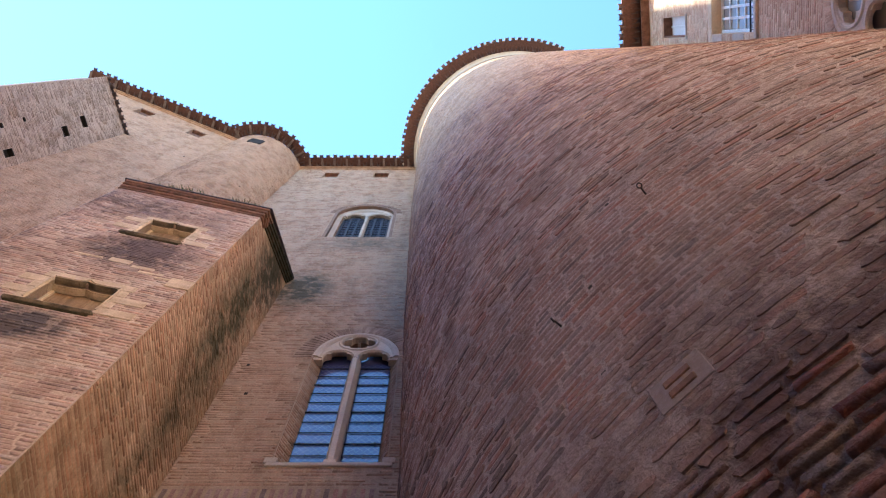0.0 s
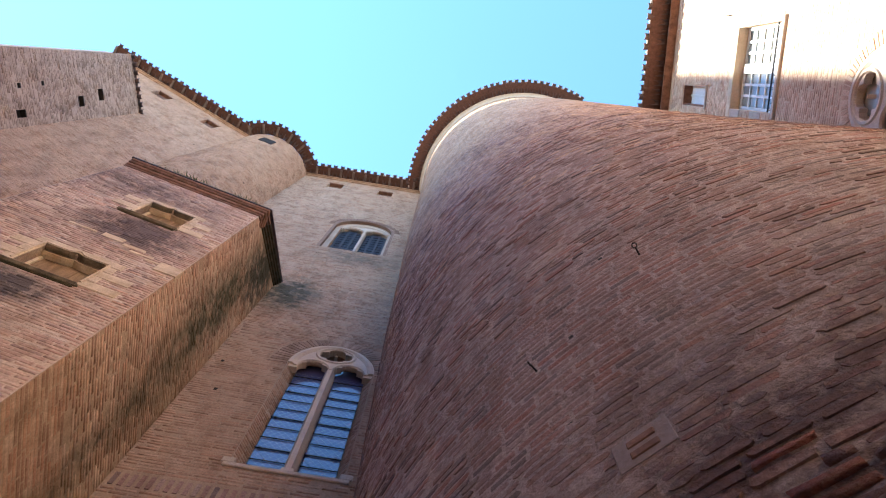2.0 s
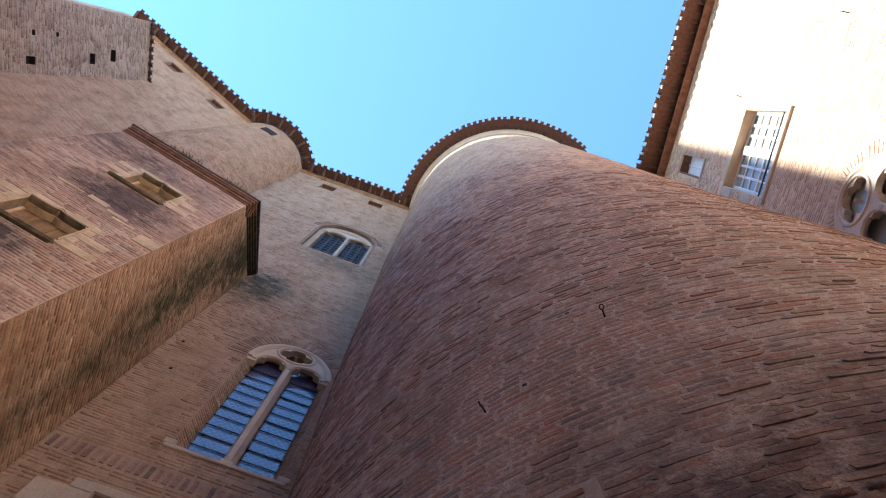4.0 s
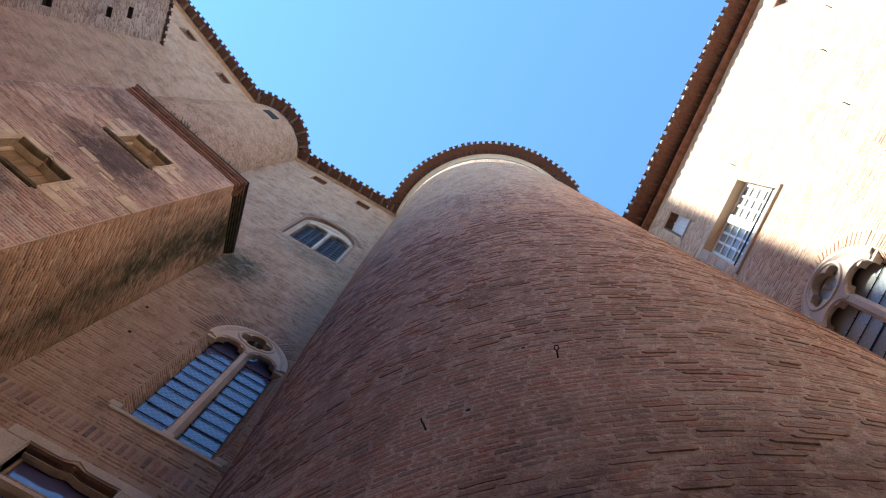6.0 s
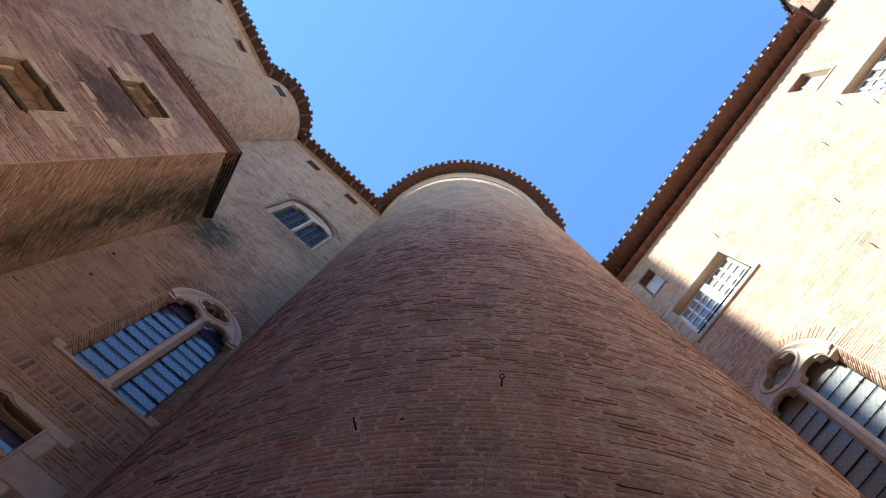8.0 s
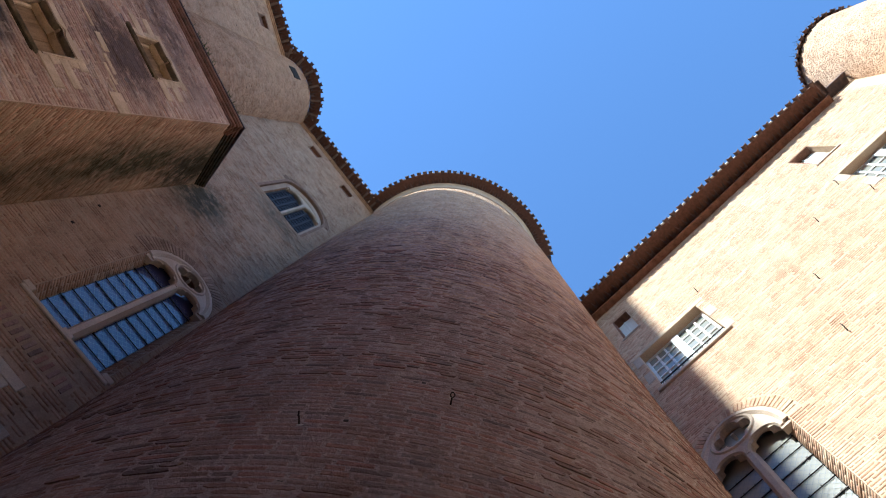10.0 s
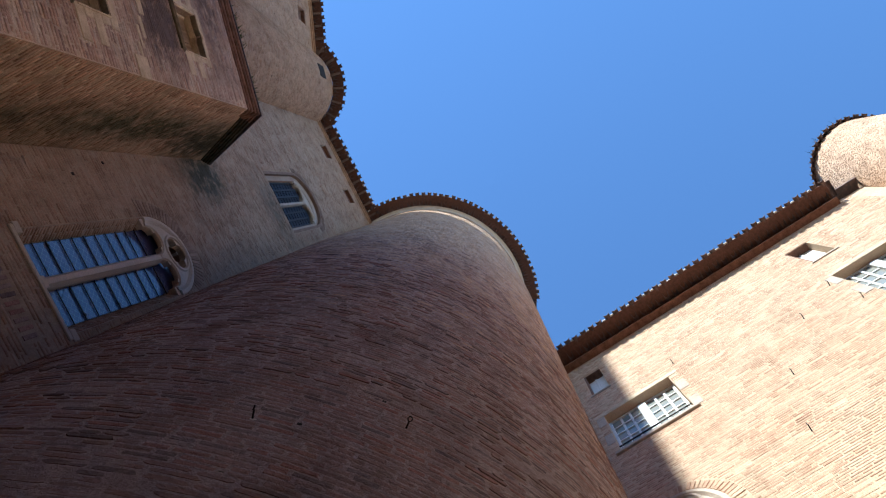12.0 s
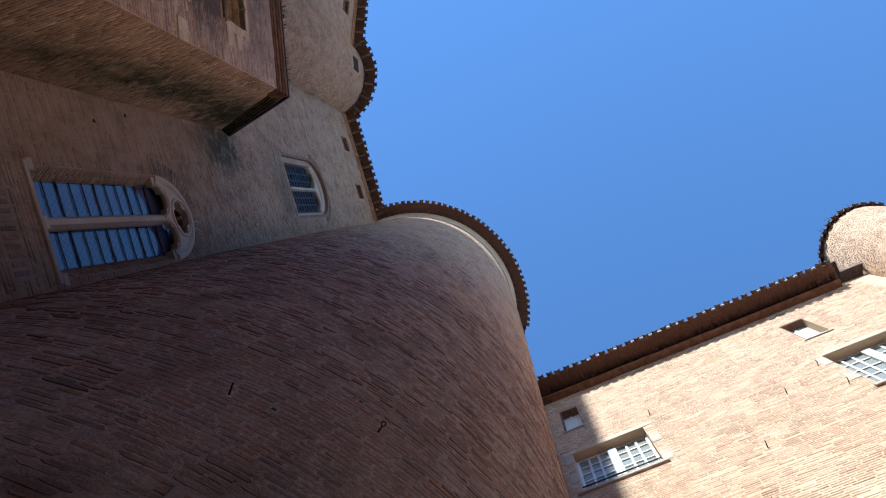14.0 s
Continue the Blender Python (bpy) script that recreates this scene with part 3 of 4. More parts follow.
def tiles(face, u0, u1, z, over, parent, pitch=0.29):
    """Pan tiles hang over the edge, cover tiles sit between them a little higher."""
    n = int(abs(u1 - u0) / pitch)
    for i in range(n + 1):
        u = u0 + (u1 - u0) * i / n
        j = random.uniform(-0.02, 0.02)
        for du, flip, dz, out in ((0.0, True, 0.10, -0.03), (0.5, False, 0.07, -0.17)):
            ob = new("roof_tile", TILE)
            ob.parent = parent
            ob.matrix_world = face.matrix(u + du * (u1 - u0) / n + j, z - 0.10 + dz + random.uniform(-0.01, 0.01), over + out + j) @ pose(0, 0, 0.0, -14, 180 if flip else 0, random.uniform(-3, 3))


def bedding(face, u0, u1, z, over, parent, pitch, share):
    """Lime mortar in the hollow ends of the cover tiles, some of it fallen out."""
    n = int(abs(u1 - u0) / pitch)
    for i in range(n):
        if random.random() < share:
            u, w = u0 + (u1 - u0) * (i + 0.5) / n, random.uniform(0.045, 0.07)
            block("mortar_dab", face, u - w, u + w, z - random.uniform(0.05, 0.075), z + 0.03, over - 0.08, over + random.uniform(0.01, 0.05), M_STONE_PALE, parent, bevel=0.014)


def rounded(face, a0, a1, step=0.1):
    return np.linspace(radians(a0) * face.mean, radians(a1) * face.mean, int(abs(radians(a1 - a0)) * face.mean / step))


eave(TOWER, rounded(TOWER, 170, 292), TOP, 0.72, tower, rafter_step=7)
tiles(TOWER, radians(171) * 5, radians(292) * 5, TOP, 0.74, tower, 0.27)
bedding(TOWER, radians(171) * 5, radians(292) * 5, TOP, 0.74, tower, 0.27, 0.5)
# pale cavetto cornice under the eave
verts, faces, n = [], [], 100
ang = np.radians(np.linspace(168, 294, n)) * 5
prof = [(0.02, -0.75), (0.05, -0.72), (0.06, -0.5), (0.09, -0.3), (0.17, -0.16), (0.21, -0.12), (0.21, -0.02)]
for dp, dz in prof:
    verts += list(TOWER.at(ang, TOP + dz, dp))
for j in range(len(prof) - 1):
    for i in range(n - 1):
        faces.append((j * n + i, j * n + i + 1, (j + 1) * n + i + 1, (j + 1) * n + i))
mesh_ob("cornice", verts, faces, M_STONE_WARM, tower, "pale limestone cornice under the eave", True)
# cone roof above the eave
bm = bmesh.new()
cx, cy = tower_centre(TOP)
bmesh.ops.create_cone(bm, segments=64, radius1=5.6, radius2=0.2, depth=2.2, matrix=Matrix.Translation((cx, cy, TOP + 1.12)))
part("roof", bm, M_TILE, tower)

# ---- north wall ----
north = empty("wall_north")
tagged(north, "tall weathered brick palace wall with traceried windows", "wall", kind="structure")
BIF = (-2.38, -0.66, 12.15, 16.37, 1.25)
UPW = (-3.58, -1.32, 26.5, 30.1, 1.6)
OGEE = (-2.70, -1.46, 8.2, 10.45, 0.0)
HOLES_N = [(-5.2, -4.5, 38.4, 39.7, 0.0), (-2.8, -2.1, 38.4, 39.7, 0.0)]
FRIEZE = (-3.79, -0.75, 11.15, 11.47, 0.0)
north_open = [BIF, UPW, OGEE] + HOLES_N
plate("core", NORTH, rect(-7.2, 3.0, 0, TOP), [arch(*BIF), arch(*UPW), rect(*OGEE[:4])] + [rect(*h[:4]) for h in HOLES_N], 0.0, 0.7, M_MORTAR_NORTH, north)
rows = courses(RNG, -6.9, 0.6, 6.0, TOP, north_open + [FRIEZE, (BIF[0] - 0.39, BIF[1] + 0.39, BIF[3], BIF[3], 1.64), (UPW[0] - 0.22, UPW[1] + 0.22, UPW[3], UPW[3], 1.82)], 0.38, 0.088, 0.024)
near, rest = pick(rows, -3.6, -2.4, 11.5, 16.5)
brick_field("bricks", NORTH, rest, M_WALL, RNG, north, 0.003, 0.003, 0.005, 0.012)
north_near = near
# near-black sheet in place of an unlit room
tagged(mesh_ob("dark_room_sheet", NORTH.at(np.array([-7, 3, 3, -7.0]), np.array([0, 0, TOP, TOP]), -3.0), [(0, 1, 2, 3)], M_DARK), "near-black sheet standing in for the unlit room behind the windows", "wall", kind="structure")
n_eave = empty("eave_north")
tagged(n_eave, "dark timber eave with scalloped clay canal tiles", "eave", kind="structure")
eave(NORTH, np.linspace(-6.75, -0.7, 60), TOP, 0.55, n_eave, rafter_step=6, rafter_mat=M_RAFTER)
tiles(NORTH, -6.55, -0.9, TOP, 0.57, n_eave, 0.33)
bedding(NORTH, -6.55, -0.9, TOP, 0.57, n_eave, 0.33, 0.6)
for k, (dz, dp) in enumerate(((-0.35, 0.06), (-0.2, 0.12))):
    block("cornice_course", NORTH, -6.7, -0.4, TOP + dz, TOP + dz + 0.12, -0.05, dp, M_WALL, n_eave)

# ---- corner turret ----
corner = empty("corner_turret")
tagged(corner, "half-round brick corner turret under a tiled eave", "turret")
ring_wall("core", CORNER, 225, 350, 0, TOP, M_WEST, corner, 60, depth=-0.009)
rows = courses(RNG, radians(228) * 2.2, radians(347) * 2.2, 12.0, TOP, [(radians(282) * 2.2 - 0.32, radians(282) * 2.2 + 0.32, 38.4, 39.6, 0.0)], 0.34, 0.085, 0.020)
brick_field("bricks", CORNER, rows, M_WEST, RNG, corner, 0.003, 0.003, 0.005)
eave(CORNER, rounded(CORNER, 232, 345), TOP, 0.55, corner, rafter_step=6, rafter_mat=M_RAFTER)
tiles(CORNER, radians(236) * 2.2, radians(340) * 2.2, TOP, 0.57, corner, 0.27)

# ---- west wall and pier ----
west = empty("wall_west")
tagged(west, "high weathered brick wall with small square openings", "wall", kind="structure")
HOLES_W = [(-1.75, -1.1, 38.4, 39.7, 0.0), (-4.3, -3.6, 38.4, 39.7, 0.0)]
plate("core", WEST, rect(-7.5, 0.3, 0, TOP), [rect(*h[:4]) for h in HOLES_W], 0.0, 0.7, M_WEST, west)
rows = courses(RNG, -7.3, 0.1, 12.0, TOP, HOLES_W, 0.38, 0.085, 0.020)
brick_field("bricks", WEST, rows, M_WEST, RNG, west, 0.003, 0.003, 0.005)
w_eave = empty("eave_west")
tagged(w_eave, "dark timber eave with scalloped clay canal tiles", "eave", kind="structure")
eave(WEST, np.linspace(-7.5, 0.3, 76), TOP, 0.55, w_eave, rafter_step=6, rafter_mat=M_RAFTER)
for dz, dp in ((-0.35, 0.06), (-0.2, 0.12)):
    block("cornice_course", WEST, -7.4, 0.2, TOP + dz, TOP + dz + 0.12, -0.05, dp, M_WEST, w_eave)
tiles(WEST, -7.4, 0.0, TOP, 0.57, w_eave, 0.33)

pier = empty("pier")
tagged(pier, "square brick pier with putlog holes and tiled top", "pier")
P_TOP = 33.8
P_HOLES = [(1.82, 2.06, 24.8, 25.35, 0), (1.52, 1.88, 28.75, 29.2, 0), (1.3, 1.72, 30.35, 30.8, 0), (1.04, 1.2, 25.1, 25.3, 0), (1.0, 1.14, 26.5, 26.68, 0)]
plate("core", PIER, rect(0, 2.4, 0, P_TOP), [rect(*h[:4]) for h in P_HOLES], 0.0, 0.7, M_PIER, pier)
rows = courses(RNG, 0, 2.4, 14.0, P_TOP, P_HOLES, 0.34, 0.088, 0.020)
tiles(PIER, 0.1, 2.3, P_TOP + 0.1, 0.06, pier, 0.3)
brick_field("bricks", PIER, rows, M_PIER, RNG, pier, 0.006, 0.006, 0.006)

# ---- unseen walls, added to block sun and sky ----
def big_wall(name, x0, x1, y0, y1, z1, mat, label):
    bm = bmesh.new()
    bmesh.ops.create_cube(bm, size=1.0)
    for v in bm.verts:
        v.co = (x0 if v.co.x < 0 else x1, y0 if v.co.y < 0 else y1, -0.2 if v.co.z < 0 else z1)
    return tagged(part(name, bm, mat), label, "wall", kind="structure")


# added blocker: shades the tower, sets the sun's edge on the east front
big_wall("wall_keep", -26.6, -25.6, 2.5, 30, 63.0, M_WALL, "unseen high wall added to shade the tower")
# added out of view to darken the courtyard and the tower's foot
big_wall("wall_south", -5.9, 3.5, -15, -14, 21, M_WALL, "unseen wall added to cut skylight from the south")
big_wall("wall_south_west", -15.6, -6, -13, -12, 33, M_WALL, "unseen high wall added to cut skylight from the south-west")
big_wall("wall_low_west", -15.6, -14.6, -11.9, 1.9, 23.5, M_WALL, "unseen west wall added to keep the ground shaded")

# ---- latrine turret ----
box = empty("latrine_turret")
tagged(box, "square brick latrine turret with stone-framed windows and a moulded cornice", "turret")
BW = 3.118
W_LOW = (1.36, 2.28, 11.78, 12.80, 0.0)
W_HIGH = (1.43, 2.28, 15.68, 16.76, 0.0)
B_TOP, B_BACK = 18.75, 21.3
plate("front_core", BOX, rect(0, BW, 0, B_TOP), [rect(*W_LOW[:4]), rect(*W_HIGH[:4])], 0.0, 0.45, M_MORTAR_BOX, box)
plate("side_core", SIDE, [(0.004, 0), (2.3, 0), (2.3, B_BACK), (0.004, B_TOP)], [], 0.0, 0.45, M_MORTAR_SIDE, box)
rows = courses(RNG, 0, BW - 0.004, 6.0, B_TOP, [W_LOW, W_HIGH], 0.38, 0.083, 0.020)
box_near, rest = pick(rows, 0.4, 3.1, 8.0, 10.4)
brick_field("bricks", BOX, rest, M_BOX, RNG, box, 0.004, 0.003, 0.005)
rows = courses(RNG, 0.0, 2.3, 5.0, B_BACK, [], 0.40, 0.085, 0.022)
rows = rows[rows[:, 3] < B_TOP + (B_BACK - B_TOP) * rows[:, 0] / 2.3]
side_near, rest = pick(rows, 0, 2.3, 7.0, 10.0)
brick_field("side_bricks", SIDE, rest, M_SIDE, RNG, box, 0.002, 0.002, 0.004, 0.004)

# ---- east building ----
east = empty("wall_east")
tagged(east, "sunlit peach brick palace front with casement windows", "wall", kind="structure")
E_TOP = 26.8
RW = (-0.45, 1.42, 18.3, 20.92, 0.0)
RB = (6.07, 7.94, 18.0, 20.95, 0.0)
RS = (6.36, 7.05, 22.7, 24.8, 0.0)
R0 = (-0.5, 0.05, 22.9, 25.0, 0.0)
EB = (-0.86, 0.86, 9.5, 13.75, 1.4)
plate("core", EAST, rect(-7.5, 13, 0, E_TOP), [rect(*o[:4]) for o in (RW, RB, RS, R0)] + [arch(*EB)], 0.0, 0.5, M_MORTAR_EAST, east)
rows = courses(RNG, -2.5, 9.5, 7.0, E_TOP, [RW, RB, RS, R0, EB, (EB[0] - 0.27, EB[1] + 0.27, EB[3], EB[3], 1.67)], 0.38, 0.083, 0.018)
east_near, rest = pick(rows, 1.0, 2.6, 11.5, 16.0)
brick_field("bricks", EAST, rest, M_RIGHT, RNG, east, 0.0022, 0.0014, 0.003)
# sheet added behind the east windows, painted as dark as an unlit room
tagged(mesh_ob("dark_room_sheet", EAST.at(np.array([-7, 13, 13, -7.0]), np.array([0, 0, E_TOP, E_TOP]), -2.5), [(0, 1, 2, 3)], M_DARK), "near-black sheet standing in for the unlit room behind the windows", "wall", kind="structure")
e_eave = empty("eave_east")
tagged(e_eave, "deep dark timber eave with clay canal tiles", "eave", kind="structure")
eave(EAST, np.linspace(-4.0, 9.05, 105), E_TOP, 0.75, e_eave, rafter_step=5)
sweep("cornice", EAST, [(-4.0, E_TOP - 0.2), (9.05, E_TOP - 0.2)], [(-0.25, -0.02), (-0.25, 0.05), (-0.12, 0.07), (-0.10, 0.15), (0.04, 0.17), (0.08, 0.24), (0.17, 0.24), (0.17, -0.02)], M_TERRA, e_eave, label="weathered red-brown moulded cornice")
tiles(EAST, -4, 9.0, E_TOP, 0.75, e_eave, 0.3)
bedding(EAST, -4, 9.0, E_TOP, 0.75, e_eave, 0.3, 0.7)

drum = empty("round_stair_turret")
tagged(drum, "round sunlit brick stair turret beside the palace front", "turret")
ring_wall("core", DRUM, 0, 360, 0, 30, M_DRUM, drum, 240, depth=0.0)
rows = courses(RNG, radians(75) * 1.5, radians(260) * 1.5, 14.0, 30, [], 0.15, 0.066, 0.008)
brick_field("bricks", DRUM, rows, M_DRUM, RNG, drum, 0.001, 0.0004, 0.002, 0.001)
eave(DRUM, rounded(DRUM, 60, 280), 30.0, 0.10, drum, rafter_step=40)
tiles(DRUM, radians(70) * 1.5, radians(270) * 1.5, 30.0, 0.05, drum, 0.25)

# ---- windows ----
def circle(u, z, r, n=16, a0=0.0, a1=360.0):
    return [(u + r * math.cos(radians(a0 + (a1 - a0) * i / n)), z + r * math.sin(radians(a0 + (a1 - a0) * i / n))) for i in range(n)]


CHAMFER = [(-0.5, 0.0), (-0.5, 0.55), (-0.22, 1.0), (0.22, 1.0), (0.5, 0.55), (0.5, 0.0)]


def bar_profile(w, d0, d1):
    return [(s * w, d0 + k * (d1 - d0)) for s, k in CHAMFER]


def lattice(face, u0, u1, z0, z1, depth, step, name, parent):
    """Lead cames in diamonds, clipped to the light."""
    verts, faces = [], []
    tilt = 1.35
    for sgn in (1, -1):
        c = -(u1 - u0) * tilt
        while c < z1 - z0 + (u1 - u0) * tilt:
            pts = []
            for u in np.linspace(u0, u1, 2):
                pts.append((u, z0 + c + sgn * tilt * (u - (u0 if sgn > 0 else u0))))
            (ua, za), (ub, zb) = pts
            t0, t1 = 0.0, 1.0
            dz = zb - za
            lo, hi = sorted(((z0 - za) / dz, (z1 - za) / dz))
            t0, t1 = max(t0, lo), min(t1, hi)
            if t1 - t0 > 0.02:
                a, b = (ua + (ub - ua) * t0, za + dz * t0), (ua + (ub - ua) * t1, za + dz * t1)
                s = len(verts)
                for (u, z) in (a, b):
                    for k in (-0.0035, 0.0035):
                        verts.append(face.at(u, z + k * 1.6, depth + 0.006))
                faces.append((s, s + 1, s + 3, s + 2))
            c += step
    if verts:
        mesh_ob(name, verts, faces, M_LEAD, parent, "grey lead cames in diamonds")


def tracery_window(name, face, o, glass, label, oculus=True, bars=11, grille=False, sill=True, jamb=0.16, set_back=0.24, stone=None):
    """Twin-light gothic window: splayed jambs, cusped stone head, mullion, leaded panes and iron bars."""
    stone = stone or M_STONE_WARM
    u0, u1, z0, spring, rise = o
    m, h = (u0 + u1) / 2, (u1 - u0) / 2
    top = empty(name)
    tagged(top, label, "window", kind="structure")
    in0, in1 = u0 + jamb, u1 - jamb
    for s, a, b in (("left", u0, in0), ("right", u1, in1)):
        ob = mesh_ob("jamb", list(face.at(np.array([a, b, b, a]), np.array([z0, z0, spring, spring]), np.array([0.0, -set_back, -set_back, 0.0]))) + list(face.at(np.array([a, b, b, a]), np.array([z0, z0, spring, spring]), np.array([-set_back - 0.1] * 4))), [(0, 1, 2, 3) if s == "left" else (3, 2, 1, 0), (0, 4, 5, 1), (3, 2, 6, 7)], M_MORTAR, top)
        rows_j, z = [], z0
        k = 0
        while z < spring - 0.03:
            for t0, t1 in (((0.02, 0.98),) if k % 2 else ((0.02, 0.52), (0.55, 0.98))):
                rows_j.append((t0, t1, z + 0.010, z + 0.074))
            z += 0.085
            k += 1
        tilt = Flat(*(face.at(a if s == "left" else b, 0, 0 if s == "left" else -set_back)[:2]), *(face.at(b if s == "left" else a, 0, -set_back if s == "left" else 0) - face.at(a if s == "left" else b, 0, 0 if s == "left" else -set_back))[:2])
        wj = math.hypot(b - a, set_back)
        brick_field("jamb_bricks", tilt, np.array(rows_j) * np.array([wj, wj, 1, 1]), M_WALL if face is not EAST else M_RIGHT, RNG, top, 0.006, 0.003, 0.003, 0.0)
    hw = 0.42 * (in1 - in0) * 0.5 * 1.02
    lc = (in1 - in0) * 0.255
    base = spring - 0.12
    holes = []
    for s in (-1, 1):
        c = m + s * lc
        r = hw * 0.62
        holes += [rect(c - hw, c + hw, base - 0.2, base + 0.10), circle(c - hw * 0.42, base + 0.14, r, 14), circle(c + hw * 0.42, base + 0.14, r, 14), circle(c, base + 0.14 + hw * 0.85, r * 0.92, 14)]
    if oculus:
        oz, orad = spring + rise * 0.62, rise * 0.142
        holes += [circle(m + orad * 1.15 * math.cos(a), oz + orad * 1.05 * math.sin(a), orad, 14) for a in (0, math.pi / 2, math.pi, 3 * math.pi / 2)]
    plate("tracery", face, arch(u0 + 0.02, u1 - 0.02, base, spring, rise - 0.02, 28), holes, -0.03, 0.14, stone, top, "cusped pale stone tracery")
    head = [(m + (h - 0.05) * math.cos(math.pi * i / 28), spring + (rise - 0.05) * math.sin(math.pi * i / 28)) for i in range(29)]
    sweep("hood_moulding", face, head, bar_profile(0.17, -0.08, 0.02), stone, top)
    if oculus:
        sweep("oculus_ring", face, [(m + 0.37 * rise / 1.2 * math.cos(a), oz + 0.37 * rise / 1.2 * math.sin(a)) for a in np.linspace(0, 2 * math.pi, 28, endpoint=False)], bar_profile(0.09, -0.08, 0.0), stone, top, True)
    if oculus and face is EAST:
        block("oculus_pane", face, m - 0.32, m + 0.32, oz - 0.36, oz + 0.36, -0.20, -0.185, glass, top, bevel=0)
    for s in (-1, 1):
        c = m + s * lc
        hh = hw + 0.05
        line = [(c + hh * math.cos(a), base + 0.08 + hh * 1.15 * math.sin(a)) for a in np.linspace(0, math.pi, 15)]
        sweep("light_moulding", face, line, bar_profile(0.10, -0.08, 0.0), stone, top)
    sweep("mullion", face, [(m, z0 + 0.02), (m, base + 0.12)], bar_profile(0.20 if sill else 0.15, -set_back - 0.02, -0.01), stone, top)
    block("mullion_base", face, m - 0.10, m + 0.10, z0 + 0.02, z0 + 0.16, -set_back, 0.0, stone, top)
    if sill:
        block("sill", face, u0 - 0.08, u1 + 0.08, z0 - 0.09, z0 + 0.015, -set_back - 0.05, 0.035, M_STONE, top, bevel=0.015)
        for e in (u0 - 0.02, u1 + 0.02):
            block("sill_stop", face, e - 0.10, e + 0.10, z0 + 0.019, z0 + 0.18, -0.12, 0.025, M_STONE, top, bevel=0.015)
    for s in (-1, 1):
        c = m + s * lc
        w = hw + 0.03
        pane = block("pane", face, c - w, c + w, z0, base + 0.55 * rise, -set_back - 0.02, -set_back - 0.005, glass, top, bevel=0)
        lattice(face, c - w, c + w, z0, base + 0.2, -set_back, 0.16, "lead_lattice", pane)
        for i in range(bars):
            z = z0 + 0.28 + (base - z0 - 0.28) * i / (bars - 1)
            heavy = i % 3 == 2 and not grille
            t = 0.03 if grille else 0.013 if heavy else 0.0055
            bar = block("iron_bar", face, c - w - 0.02, c + w + 0.02, z - t, z + t, -set_back + 0.002, -set_back + 0.022, M_IRON, top, bevel=0.003)
            for k in (-0.8, 0.75) if heavy else (-0.35, 0.3):
                block("rivet", face, c + k * w - (0.02 if heavy else 0.008), c + k * w + (0.02 if heavy else 0.008), z - 0.026, z + 0.026, -set_back + 0.004, -set_back + 0.034, M_IRON, bar, bevel=0.006)
        if grille:
            for i in range(4):
                u = c - w + 2 * w * i / 3
                block("grille_bar", face, u - 0.035, u + 0.035, z0, base + 0.3, -set_back + 0.024, -set_back + 0.05, M_IRON, top, bevel=0.004)
    return top


def voussoirs(face, o, mat, parent, n=36, length=0.24, a0=4, a1=176):
    """A fan of bricks set on end round the arch, each a piece."""
    u0, u1, _, spring, rise = o
    m, h = (u0 + u1) / 2, (u1 - u0) / 2
    for i in range(n):
        a, b = (radians(a0 + (a1 - a0) * (i + k) / n) for k in (0.12, 0.88))
        ln = length * random.uniform(0.88, 1.08)
        pr = random.uniform(0.008, 0.018)
        vs = []
        for dp in (-0.03, pr):
            for ang, k in ((a, 0), (b, 0), (b, 1), (a, 1)):
                vs.append(face.at(m + (h + 0.015 + k * ln) * math.cos(ang), spring + (rise + 0.015 + k * ln) * math.sin(ang), dp))
        mesh_ob("voussoir", vs, [(7, 6, 5, 4), (0, 1, 5, 4), (1, 2, 6, 5), (2, 3, 7, 6), (3, 0, 4, 7)], mat, parent)


tracery_window("window_1", NORTH, BIF, M_GLASS, "tall twin-light gothic window with blue leaded panes and pale stone tracery")
voussoirs(NORTH, BIF, M_PIER, north, 40, 0.36, -3, 183)
tracery_window("window_2", EAST, EB, M_GLASS_GREY, "twin-light gothic window with quatrefoil and grey leaded panes")
voussoirs(EAST, EB, M_RIGHT, east)
UPI = (-3.30, -1.52, 26.65, 30.3, 0.95)
plate("recess_back", NORTH, arch(UPW[0] - 0.02, UPW[1] + 0.02, UPW[2] - 0.02, UPW[3], UPW[4] + 0.02), [arch(*UPI)], -0.12, 0.3, M_MORTAR, north)
UPF = Flat(0.0, 6.12, 1, 0)
tracery_window("window_3", UPF, UPI, M_GLASS_DARK, "upper twin-light window behind a dark iron grille", oculus=False, bars=10, grille=True, sill=False, jamb=0.03, set_back=0.16, stone=M_STONE)
voussoirs(NORTH, UPW, M_REVEAL, north, 34, 0.2)
sweep("reveal", NORTH, [(UPW[0] + 0.05, UPW[2])] + list(reversed(arch(UPW[0] + 0.05, UPW[1] - 0.05, UPW[2], UPW[3], UPW[4] - 0.05)[2:])) + [(UPW[1] - 0.05, UPW[2])], [(-0.05, -0.12), (-0.05, 0.004), (0.05, 0.004), (0.05, -0.12)], M_REVEAL, north, label="brown brick reveal round the upper window")


